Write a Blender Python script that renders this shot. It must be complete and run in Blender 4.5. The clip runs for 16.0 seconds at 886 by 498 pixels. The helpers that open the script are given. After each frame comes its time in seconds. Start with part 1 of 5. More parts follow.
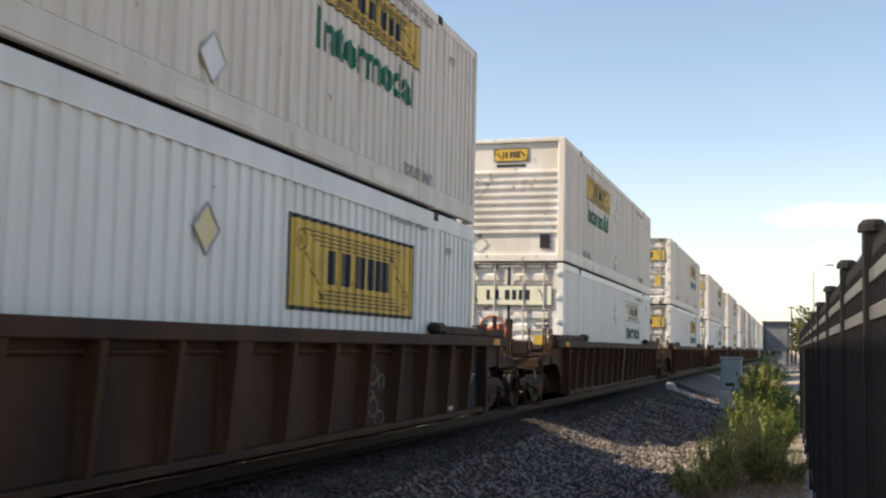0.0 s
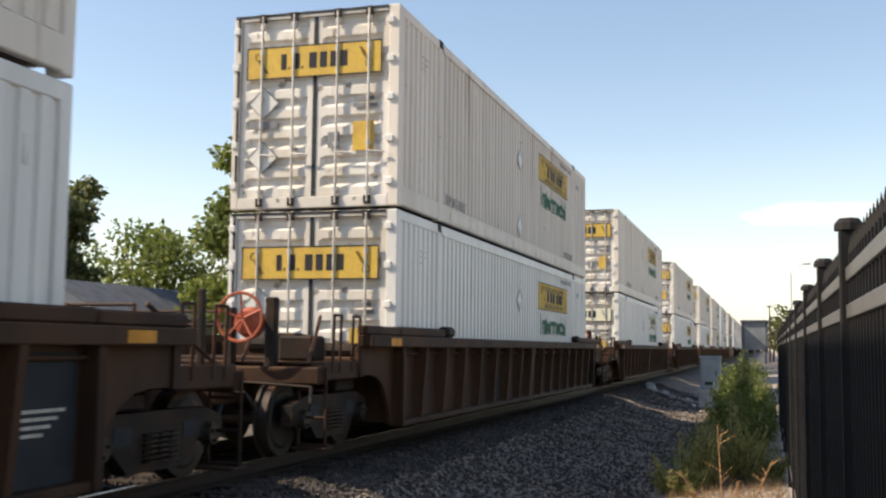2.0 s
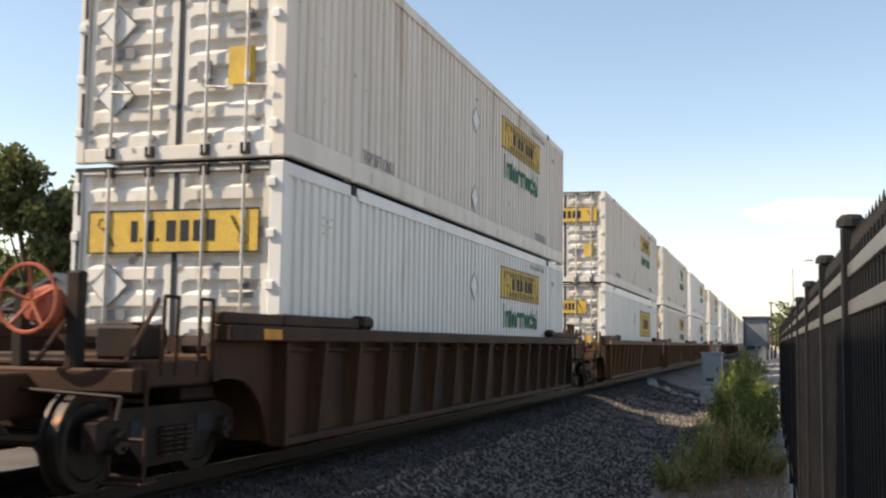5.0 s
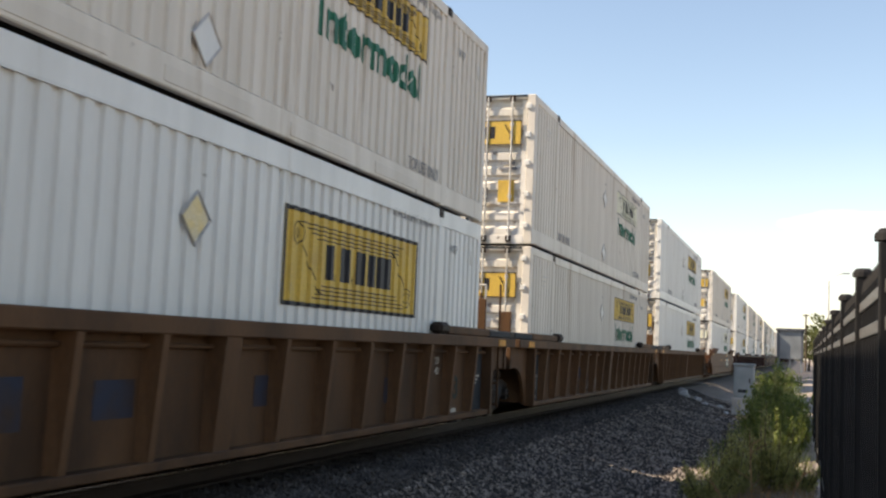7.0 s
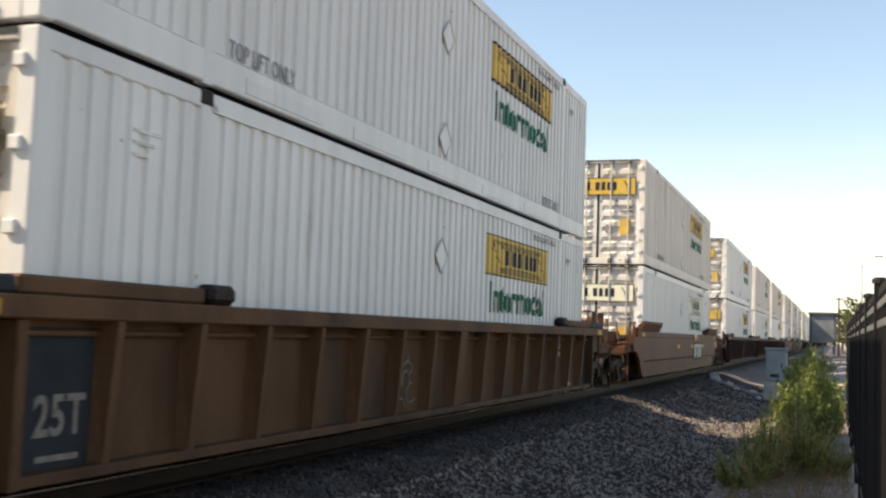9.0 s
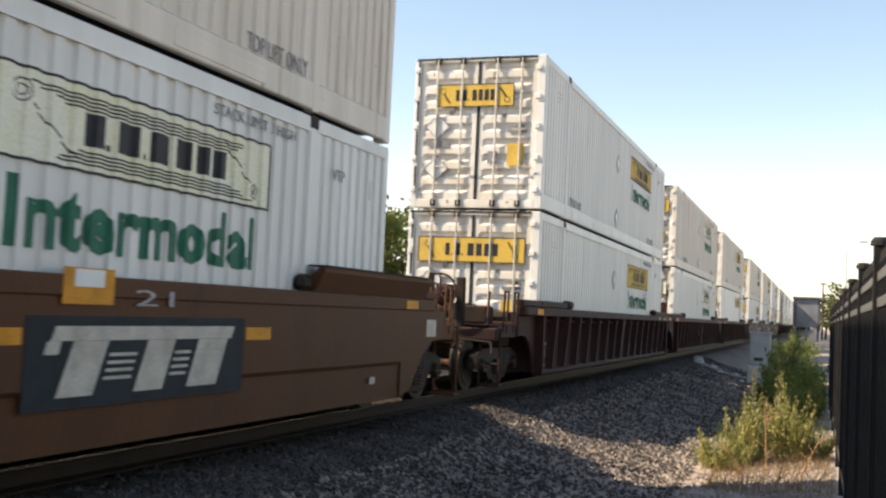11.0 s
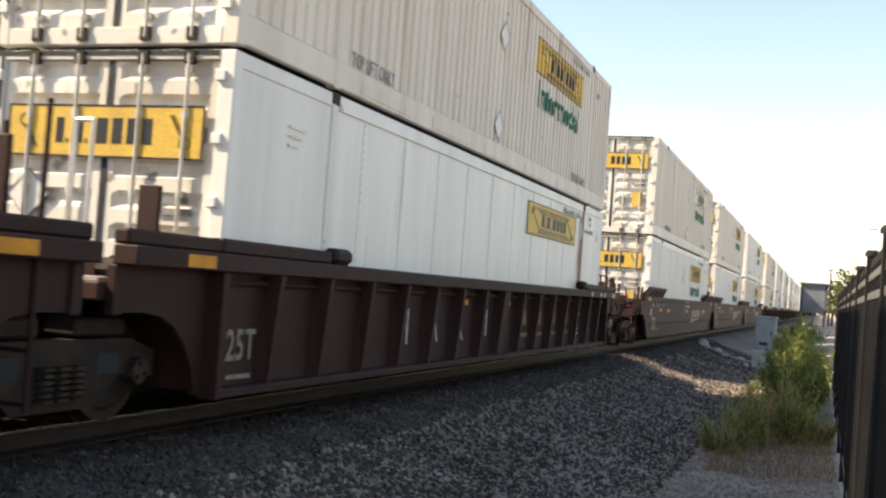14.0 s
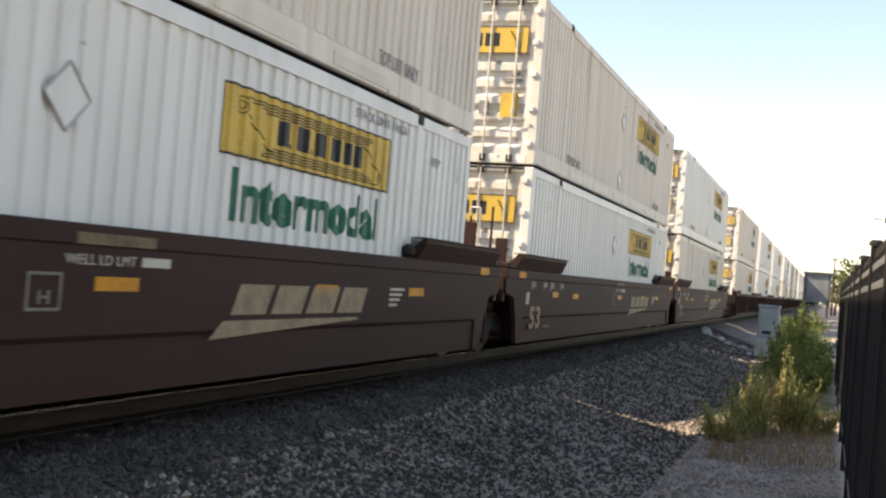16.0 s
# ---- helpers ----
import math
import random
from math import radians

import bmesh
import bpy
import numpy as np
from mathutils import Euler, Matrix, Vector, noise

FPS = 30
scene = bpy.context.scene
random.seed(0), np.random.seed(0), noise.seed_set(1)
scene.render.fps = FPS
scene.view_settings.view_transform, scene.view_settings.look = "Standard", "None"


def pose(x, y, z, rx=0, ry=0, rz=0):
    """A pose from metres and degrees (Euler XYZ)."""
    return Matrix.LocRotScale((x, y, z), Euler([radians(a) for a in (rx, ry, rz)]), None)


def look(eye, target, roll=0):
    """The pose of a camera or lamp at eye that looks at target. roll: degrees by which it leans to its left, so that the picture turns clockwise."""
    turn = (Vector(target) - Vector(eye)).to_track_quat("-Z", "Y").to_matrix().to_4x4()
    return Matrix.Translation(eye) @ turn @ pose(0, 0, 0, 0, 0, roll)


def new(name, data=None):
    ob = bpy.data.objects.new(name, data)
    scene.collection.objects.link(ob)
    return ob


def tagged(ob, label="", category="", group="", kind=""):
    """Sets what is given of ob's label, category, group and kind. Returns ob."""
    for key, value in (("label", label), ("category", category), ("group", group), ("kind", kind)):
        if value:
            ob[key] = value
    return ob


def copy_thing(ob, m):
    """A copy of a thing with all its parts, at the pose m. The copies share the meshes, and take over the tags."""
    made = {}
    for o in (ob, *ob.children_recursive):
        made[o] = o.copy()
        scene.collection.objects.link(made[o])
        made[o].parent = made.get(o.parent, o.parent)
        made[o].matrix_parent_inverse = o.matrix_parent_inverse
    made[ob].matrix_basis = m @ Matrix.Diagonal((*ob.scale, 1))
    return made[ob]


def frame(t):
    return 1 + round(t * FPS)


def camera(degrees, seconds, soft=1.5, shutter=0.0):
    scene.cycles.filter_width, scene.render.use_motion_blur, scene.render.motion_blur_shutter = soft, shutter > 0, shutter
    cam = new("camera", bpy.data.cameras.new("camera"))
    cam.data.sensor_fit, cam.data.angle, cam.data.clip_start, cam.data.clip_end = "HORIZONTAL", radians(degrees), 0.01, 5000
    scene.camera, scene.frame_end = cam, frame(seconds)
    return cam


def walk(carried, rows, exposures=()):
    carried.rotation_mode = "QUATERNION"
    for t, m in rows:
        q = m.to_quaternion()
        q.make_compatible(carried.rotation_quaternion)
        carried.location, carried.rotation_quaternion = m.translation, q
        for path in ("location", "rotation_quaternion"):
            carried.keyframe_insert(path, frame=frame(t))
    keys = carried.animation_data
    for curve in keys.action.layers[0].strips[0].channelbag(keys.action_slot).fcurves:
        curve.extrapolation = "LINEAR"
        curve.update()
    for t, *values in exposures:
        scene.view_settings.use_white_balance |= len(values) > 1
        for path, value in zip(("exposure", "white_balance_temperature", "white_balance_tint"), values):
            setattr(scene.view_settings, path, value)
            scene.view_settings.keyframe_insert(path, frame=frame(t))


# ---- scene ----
FOV = 44.86
EYE = 1.65
cam = camera(FOV, 16.0, soft=2.3, shutter=0.08)
# seconds, yaw, pitch, roll of the hand-held camera, which stands still beside the fence
PATH = [
    (0.0, 17.80, 5.05, -1.21),
    (0.5, 17.87, 5.28, -1.08),
    (1.0, 17.36, 5.22, -1.02),
    (1.5, 16.96, 5.10, -1.19),
    (2.0, 16.75, 5.18, -0.60),
    (2.5, 16.60, 5.07, -0.13),
    (3.0, 16.55, 4.83, -1.08),
    (3.5, 16.61, 4.97, -0.70),
    (6.0, 17.01, 4.86, -0.74),
    (6.5, 17.70, 4.76, -0.40),
    (7.0, 18.46, 5.04, -2.43),
    (7.5, 19.29, 4.90, -2.77),
    (8.0, 19.78, 4.79, -1.82),
    (8.5, 20.00, 4.50, -1.94),
    (11.0, 19.30, 3.27, -2.61),
    (11.5, 18.80, 2.79, -3.37),
    (12.0, 18.77, 2.37, -3.98),
    (12.5, 18.74, 1.96, -3.65),
    (13.0, 18.95, 2.08, -3.62),
    (13.5, 19.29, 1.77, -4.69),
    (14.0, 19.65, 1.95, -4.21),
    (14.5, 19.92, 1.73, -4.46),
    (15.0, 20.11, 1.41, -4.93),
    (15.5, 20.22, 1.16, -5.14),
    (16.0, 19.83, 1.20, -4.67),
]
walk(cam, [(t, pose(0, 0, EYE, 90 + p, r, yw)) for t, yw, p, r in PATH],
     exposures=[(0, 0.63, 7700, 13), (3.5, 0.63, 7650, 13), (8.5, 0.84, 7950, 12.5), (11.0, 0.92, 8050, 12.5), (13.0, 1.1, 8300, 13), (16.0, 1.2, 8450, 13.5)])

# ---- light ----
SUN_ELEV, SUN_K = 41.0, 0.36
sun_way = Vector((math.cos(radians(SUN_ELEV)) * math.cos(math.atan(SUN_K)), math.cos(radians(SUN_ELEV)) * math.sin(math.atan(SUN_K)), -math.sin(radians(SUN_ELEV))))
world = bpy.data.worlds.new("sky_world")
scene.world = world
world.use_nodes = True
wn, wl = world.node_tree.nodes, world.node_tree.links
sky = wn.new("ShaderNodeTexSky")
sky.sky_type = "NISHITA"
sky.sun_disc = False
sky.sun_elevation = radians(SUN_ELEV)
sky.sun_rotation = math.atan2(-sun_way.x, -sun_way.y)
sky.air_density, sky.dust_density, sky.ozone_density = 1.0, 0.4, 2.0
wn["Background"].inputs["Strength"].default_value = 0.14
tc = wn.new("ShaderNodeTexCoord")
sep = wn.new("ShaderNodeSeparateXYZ")
wl.new(tc.outputs["Generated"], sep.inputs[0])


def sky_math(op, a, b):
    q = wn.new("ShaderNodeMath")
    q.operation = op
    for k, v in enumerate((a, b)):
        if isinstance(v, (int, float)):
            q.inputs[k].default_value = v
        else:
            wl.new(v, q.inputs[k])
    return q.outputs[0]


mp = wn.new("ShaderNodeMapping")
mp.inputs["Scale"].default_value = (30.0, 30.0, 110.0)
cn = wn.new("ShaderNodeTexNoise")
cn.inputs["Scale"].default_value, cn.inputs["Detail"].default_value, cn.inputs["Roughness"].default_value = 1.0, 6.0, 0.6
wl.new(tc.outputs["Generated"], mp.inputs[0])
wl.new(mp.outputs[0], cn.inputs[0])
# wisps of cloud low over the end of the line: centre across and up, half sizes, thickness
wisps = None
for cx0, cz0, wide_c, high_c, thick in ((0.042, 0.119, 0.066, 0.0125, 0.8), (-0.016, 0.076, 0.032, 0.011, 0.65), (0.038, 0.074, 0.020, 0.009, 0.4), (0.17, 0.10, 0.09, 0.014, 0.6), (-0.13, 0.062, 0.10, 0.010, 0.35)):
    du = sky_math("DIVIDE", sky_math("SUBTRACT", sep.outputs[0], cx0), wide_c)
    dv = sky_math("DIVIDE", sky_math("SUBTRACT", sep.outputs[2], cz0), high_c)
    d2 = sky_math("ADD", sky_math("MULTIPLY", du, du), sky_math("MULTIPLY", dv, dv))
    edge = wn.new("ShaderNodeMapRange")
    edge.interpolation_type = "SMOOTHSTEP"
    edge.inputs[1].default_value, edge.inputs[2].default_value, edge.inputs[4].default_value = 1.25, 0.2, thick
    wl.new(sky_math("ADD", d2, sky_math("MULTIPLY", sky_math("SUBTRACT", cn.outputs[0], 0.5), 2.4)), edge.inputs[0])
    one = sky_math("MULTIPLY", edge.outputs[0], sky_math("GREATER_THAN", sep.outputs[1], 0.0))
    wisps = one if wisps is None else sky_math("MAXIMUM", wisps, one)
cloud = wn.new("ShaderNodeMix")
cloud.data_type = "RGBA"
cloud.inputs[7].default_value = (4.8, 5.2, 5.6, 1)
haze = wn.new("ShaderNodeMapRange")
haze.inputs[1].default_value, haze.inputs[2].default_value, haze.inputs[4].default_value = 0.19, 0.0, 0.44
wl.new(sep.outputs[2], haze.inputs[0])
wl.new(sky_math("MAXIMUM", wisps, haze.outputs[0]), cloud.inputs[0])
wl.new(sky.outputs[0], cloud.inputs[6])
wl.new(cloud.outputs[2], wn["Background"].inputs["Color"])
sun = new("sun", bpy.data.lights.new("sun", "SUN"))
sun.data.energy, sun.data.angle, sun.data.color = 5.0, radians(0.6), (1.0, 0.93, 0.82)
sun.matrix_world = look((0, 0, 30), Vector((0, 0, 30)) + sun_way)


# ---- materials ----
def material(name, colour, colour2=None, rough=0.6, metal=0.0, scale=3.0, fine=60.0, bump=0.15, stain=None, stain_amount=0.0, per_object=0.0, stretch=(1, 1, 1), mottle=0.45, scuff=0.0):
    """Noise-varied paint, metal or soil: two scales of colour, a stain colour in patches, fine relief."""
    m = bpy.data.materials.new(name)
    m.use_nodes = True
    n, l = m.node_tree.nodes, m.node_tree.links
    b = n["Principled BSDF"]
    b.inputs["Metallic"].default_value = metal
    b.inputs["Specular IOR Level"].default_value = 0.5 if rough < 0.5 else 0.18
    tc = n.new("ShaderNodeTexCoord")
    mp = n.new("ShaderNodeMapping")
    mp.inputs["Scale"].default_value = stretch
    l.new(tc.outputs["Object"], mp.inputs[0])
    big, small = n.new("ShaderNodeTexNoise"), n.new("ShaderNodeTexNoise")
    for q, sc, d in ((big, scale, 6), (small, fine, 3)):
        q.inputs["Scale"].default_value, q.inputs["Detail"].default_value = sc, d
        l.new(mp.outputs[0], q.inputs[0])
    c2 = colour2 or tuple(c * 0.72 for c in colour)
    mix = n.new("ShaderNodeMix")
    mix.data_type = "RGBA"
    mix.inputs[6].default_value, mix.inputs[7].default_value = (*c2, 1), (*colour, 1)
    r = n.new("ShaderNodeMapRange")
    r.inputs[1].default_value, r.inputs[2].default_value = 0.32, 0.62
    l.new(big.outputs[0], r.inputs[0])
    l.new(r.outputs[0], mix.inputs[0])
    out = mix.outputs[2]
    fm = n.new("ShaderNodeMix")
    fm.data_type, fm.blend_type = "RGBA", "MULTIPLY"
    fm.inputs[0].default_value = mottle
    l.new(out, fm.inputs[6])
    l.new(small.outputs[0], fm.inputs[7])
    out = fm.outputs[2]
    gain = n.new("ShaderNodeMix")
    gain.data_type, gain.blend_type = "RGBA", "MULTIPLY"
    gain.inputs[0].default_value = 1.0
    g = 1 / (1 - 0.5 * mottle)
    gain.inputs[7].default_value = (g, g, g, 1)
    l.new(out, gain.inputs[6])
    out = gain.outputs[2]
    if stain:
        sn = n.new("ShaderNodeTexNoise")
        sn.inputs["Scale"].default_value, sn.inputs["Detail"].default_value = scale * 0.6, 8
        sn.inputs["Roughness"].default_value = 0.7
        l.new(mp.outputs[0], sn.inputs[0])
        sr = n.new("ShaderNodeMapRange")
        sr.inputs[1].default_value, sr.inputs[2].default_value = 0.66 - 0.3 * stain_amount, 0.77 - 0.3 * stain_amount
        l.new(sn.outputs[0], sr.inputs[0])
        sm = n.new("ShaderNodeMix")
        sm.data_type = "RGBA"
        sm.inputs[7].default_value = (*stain, 1)
        l.new(out, sm.inputs[6])
        l.new(sr.outputs[0], sm.inputs[0])
        out = sm.outputs[2]
    if scuff:
        kn = n.new("ShaderNodeTexNoise")
        kn.inputs["Scale"].default_value, kn.inputs["Detail"].default_value = 5.0, 4
        l.new(tc.outputs["Object"], kn.inputs[0])
        kr = n.new("ShaderNodeMapRange")
        kr.inputs[1].default_value, kr.inputs[2].default_value, kr.inputs[4].default_value = 0.76 - 0.1 * scuff, 0.80 - 0.1 * scuff, 0.75
        l.new(kn.outputs[0], kr.inputs[0])
        km = n.new("ShaderNodeMix")
        km.data_type = "RGBA"
        km.inputs[7].default_value = (0.17, 0.13, 0.10, 1)
        l.new(out, km.inputs[6])
        l.new(kr.outputs[0], km.inputs[0])
        out = km.outputs[2]
    if per_object:
        oi = n.new("ShaderNodeObjectInfo")
        pr = n.new("ShaderNodeMapRange")
        pr.inputs[3].default_value, pr.inputs[4].default_value = 1 - per_object, 1 + per_object
        l.new(oi.outputs["Random"], pr.inputs[0])
        pm = n.new("ShaderNodeVectorMath")
        pm.operation = "SCALE"
        l.new(out, pm.inputs[0])
        l.new(pr.outputs[0], pm.inputs[3])
        out = pm.outputs[0]
    l.new(out, b.inputs["Base Color"])
    rr = n.new("ShaderNodeMapRange")
    rr.inputs[3].default_value, rr.inputs[4].default_value = max(rough - 0.12, 0.05), min(rough + 0.12, 1)
    l.new(small.outputs[0], rr.inputs[0])
    l.new(rr.outputs[0], b.inputs["Roughness"])
    if bump:
        bp = n.new("ShaderNodeBump")
        bp.inputs["Strength"].default_value, bp.inputs["Distance"].default_value = bump, 0.02
        l.new(small.outputs[0], bp.inputs["Height"])
        l.new(bp.outputs[0], b.inputs["Normal"])
    return m


GRIME = (0.30, 0.22, 0.15)
RUST = (0.20, 0.075, 0.03)
white_paint = material("white_paint", (0.70, 0.69, 0.655), (0.61, 0.60, 0.565), 0.45, 0, 1.2, 40, 0.05, (0.46, 0.41, 0.34), 0.22, 0.04, (1, 2.5, 0.22), 0.12, 0.3)
cream_paint = material("cream_paint", (0.70, 0.645, 0.57), (0.595, 0.54, 0.465), 0.5, 0, 1.0, 40, 0.05, (0.44, 0.35, 0.26), 0.34, 0.05, (1, 2.5, 0.22), 0.12, 0.55)
door_paint = material("door_paint", (0.74, 0.71, 0.66), (0.58, 0.53, 0.45), 0.5, 0, 1.5, 40, 0.05, (0.30, 0.18, 0.10), 0.36, 0.05, (1, 1, 0.4), 0.12, 1.0)
yellow_paint = material("yellow_paint", (0.64, 0.42, 0.085), (0.52, 0.34, 0.085), 0.5, 0, 3, 40, 0.04, GRIME, 0.03)
pale_panel = material("pale_panel", (0.72, 0.70, 0.50), (0.74, 0.72, 0.62), 0.5, 0, 2, 40, 0.04)
green_paint = material("green_paint", (0.015, 0.14, 0.085), None, 0.5, 0, 4, 40, 0.03)
black_paint = material("black_paint", (0.03, 0.03, 0.035), None, 0.5, 0, 4, 40, 0.03)
grey_mark = material("grey_mark", (0.25, 0.25, 0.26), None, 0.6, 0, 4, 40, 0.03)
gasket = material("gasket", (0.03, 0.035, 0.04), None, 0.7, 0, 4, 40, 0.05)
steel_dark = material("steel_dark", (0.022, 0.018, 0.016), (0.045, 0.028, 0.02), 0.65, 0.3, 4, 50, 0.2, RUST, 0.15)
galv = material("galv", (0.55, 0.53, 0.50), (0.42, 0.38, 0.33), 0.45, 0.5, 4, 50, 0.1, RUST, 0.08)
car_yellow = material("car_yellow", (0.066, 0.031, 0.016), (0.028, 0.016, 0.011), 0.7, 0, 1.3, 30, 0.2, (0.02, 0.012, 0.009), 0.3, 0.08, (1, 1, 0.4))
car_ochre = material("car_ochre", (0.122, 0.060, 0.028), (0.058, 0.030, 0.0155), 0.7, 0, 1.3, 30, 0.2, (0.03, 0.018, 0.012), 0.25, 0.08, (1, 1, 0.4))
rusty_paint = material("rusty_paint", (0.62, 0.58, 0.52), (0.34, 0.20, 0.12), 0.7, 0, 3.5, 40, 0.2, (0.22, 0.085, 0.035), 0.75, 0.0, (1, 1, 0.5), 0.2)
verge_stone = material("verge_stone", (0.35, 0.295, 0.25), (0.18, 0.15, 0.13), 0.9, 0, 1.5, 60, 0.3)
car_brown = material("car_brown", (0.040, 0.0172, 0.0148), (0.025, 0.012, 0.0108), 0.65, 0, 1.3, 30, 0.2, (0.018, 0.012, 0.010), 0.2, 0.08, (1, 1, 0.4))
car_tan = material("car_tan", (0.10, 0.041, 0.018), (0.075, 0.031, 0.015), 0.6, 0, 1.0, 30, 0.12, (0.035, 0.018, 0.012), 0.12, 0.05, (1, 1, 0.4))
car_rust = material("car_rust", (0.046, 0.0195, 0.015), (0.032, 0.015, 0.012), 0.65, 0, 1.0, 30, 0.12, (0.07, 0.04, 0.03), 0.12, 0.06, (1, 0.4, 1))
car_mark = material("car_mark", (0.55, 0.50, 0.42), (0.40, 0.36, 0.30), 0.7, 0, 5, 40, 0.05)
orange_mark = material("orange_mark", (0.65, 0.27, 0.03), None, 0.5, 0, 5, 40, 0.05)
red_paint = material("red_paint", (0.45, 0.12, 0.07), None, 0.5, 0, 5, 40, 0.1)
wheel_steel = material("wheel_steel", (0.05, 0.042, 0.037), None, 0.5, 0.7, 5, 50, 0.1, RUST, 0.2)
rail_steel = material("rail_steel", (0.034, 0.023, 0.018), None, 0.6, 0.4, 3, 50, 0.2)
rail_top = material("rail_top", (0.62, 0.60, 0.58), None, 0.25, 1.0, 3, 50, 0.05)
tie_wood = material("tie_wood", (0.05, 0.036, 0.027), (0.03, 0.022, 0.018), 0.9, 0, 3, 40, 0.5, None, 0, 0.15, (0.3, 4, 4))
soil = material("soil", (0.105, 0.087, 0.073), (0.068, 0.057, 0.049), 0.95, 0, 0.8, 25, 0.8, (0.14, 0.115, 0.095), 0.15)
sn, sl = soil.node_tree.nodes, soil.node_tree.links
s_tc, s_sep, s_ns, s_add, s_mr, s_mix = (sn.new("ShaderNode" + k) for k in ("TexCoord", "SeparateXYZ", "TexNoise", "Math", "MapRange", "Mix"))
s_ns.inputs["Scale"].default_value, s_ns.inputs["Detail"].default_value = 1.3, 6
sl.new(s_tc.outputs["Object"], s_sep.inputs[0])
sl.new(s_tc.outputs["Object"], s_ns.inputs[0])
sl.new(s_sep.outputs[0], s_add.inputs[0])
s_scale = sn.new("ShaderNodeMath")
s_scale.operation = "MULTIPLY"
s_scale.inputs[1].default_value = 2.2
sl.new(s_ns.outputs[0], s_scale.inputs[0])
sl.new(s_scale.outputs[0], s_add.inputs[1])
s_mr.inputs[1].default_value, s_mr.inputs[2].default_value = -3.6, -0.6
sl.new(s_add.outputs[0], s_mr.inputs[0])
s_mix.data_type = "RGBA"
s_mix.inputs[7].default_value = (0.32, 0.265, 0.225, 1)
s_base = sn["Principled BSDF"].inputs["Base Color"]
sl.new(s_base.links[0].from_socket, s_mix.inputs[6])
sl.new(s_mr.outputs[0], s_mix.inputs[0])
sl.new(s_mix.outputs[2], s_base)
stone = material("stone", (0.33, 0.30, 0.28), (0.20, 0.18, 0.17), 0.9, 0, 6, 60, 0.4)
ballast = material("ballast", (0.086, 0.074, 0.067), (0.046, 0.040, 0.037), 0.9, 0, 1.5, 60, 0.3)
bn, bl = ballast.node_tree.nodes, ballast.node_tree.links
geo, vm, mr = bn.new("ShaderNodeNewGeometry"), bn.new("ShaderNodeVectorMath"), bn.new("ShaderNodeMapRange")
vm.operation = "SCALE"
mr.inputs[3].default_value, mr.inputs[4].default_value = 0.6, 1.35
bl.new(geo.outputs["Random Per Island"], mr.inputs[0])
bl.new(bn["Principled BSDF"].inputs["Base Color"].links[0].from_socket, vm.inputs[0])
bl.new(mr.outputs[0], vm.inputs[3])
bl.new(vm.outputs[0], bn["Principled BSDF"].inputs["Base Color"])
dark_ballast = material("dark_ballast", (0.046, 0.037, 0.031), (0.026, 0.021, 0.018), 0.85, 0, 1.5, 60, 0.3)
chalk = material("chalk", (0.42, 0.40, 0.38), (0.25, 0.23, 0.22), 0.9, 0, 9, 60, 0.05)
concrete = material("concrete", (0.42, 0.41, 0.39), (0.30, 0.29, 0.28), 0.9, 0, 1.5, 30, 0.3)
cabinet_paint = material("cabinet_paint", (0.27, 0.31, 0.33), (0.21, 0.245, 0.26), 0.5, 0, 1.5, 30, 0.05)
roof_tile = material("roof_tile", (0.11, 0.12, 0.14), (0.075, 0.08, 0.095), 0.8, 0, 2, 20, 0.5)
placard_yellow = material("placard_yellow", (0.72, 0.56, 0.27), (0.66, 0.58, 0.42), 0.5, 0, 6, 40, 0.04)
grey_cladding = material("grey_cladding", (0.20, 0.22, 0.235), (0.15, 0.165, 0.18), 0.6, 0, 0.6, 12, 0.1)
siding = material("siding", (0.55, 0.55, 0.56), (0.48, 0.48, 0.49), 0.7, 0, 1, 20, 0.1)
fence_black = material("fence_black", (0.010, 0.010, 0.011), (0.018, 0.017, 0.017), 0.62, 0, 3, 60, 0.06)
# the same black paint made paler: the rails' sky glare is in the colour
fence_rail_glare = material("fence_rail_glare", (0.085, 0.083, 0.082), (0.12, 0.115, 0.11), 0.32, 0, 3, 60, 0.04)


def leaf_material(name, colour, colour2):
    m = bpy.data.materials.new(name)
    m.use_nodes = True
    n, l = m.node_tree.nodes, m.node_tree.links
    b = n["Principled BSDF"]
    g = n.new("ShaderNodeNewGeometry")
    mix = n.new("ShaderNodeMix")
    mix.data_type = "RGBA"
    mix.inputs[6].default_value, mix.inputs[7].default_value = (*colour, 1), (*colour2, 1)
    l.new(g.outputs["Random Per Island"], mix.inputs[0])
    l.new(mix.outputs[2], b.inputs["Base Color"])
    b.inputs["Roughness"].default_value = 0.6
    t = n.new("ShaderNodeBsdfTranslucent")
    l.new(mix.outputs[2], t.inputs[0])
    a = n.new("ShaderNodeMixShader")
    a.inputs[0].default_value = 0.45
    l.new(b.outputs[0], a.inputs[1])
    l.new(t.outputs[0], a.inputs[2])
    l.new(a.outputs[0], n["Material Output"].inputs[0])
    return m


leaf_green = leaf_material("leaf_green", (0.07, 0.09, 0.03), (0.17, 0.18, 0.065))
leaf_bright = leaf_material("leaf_bright", (0.10, 0.14, 0.03), (0.20, 0.23, 0.055))
leaf_yellow = leaf_material("leaf_yellow", (0.20, 0.20, 0.055), (0.40, 0.37, 0.13))
leaf_dry = leaf_material("leaf_dry", (0.34, 0.22, 0.10), (0.22, 0.14, 0.07))
bark = material("bark", (0.13, 0.10, 0.075), None, 0.9, 0, 6, 40, 0.6)


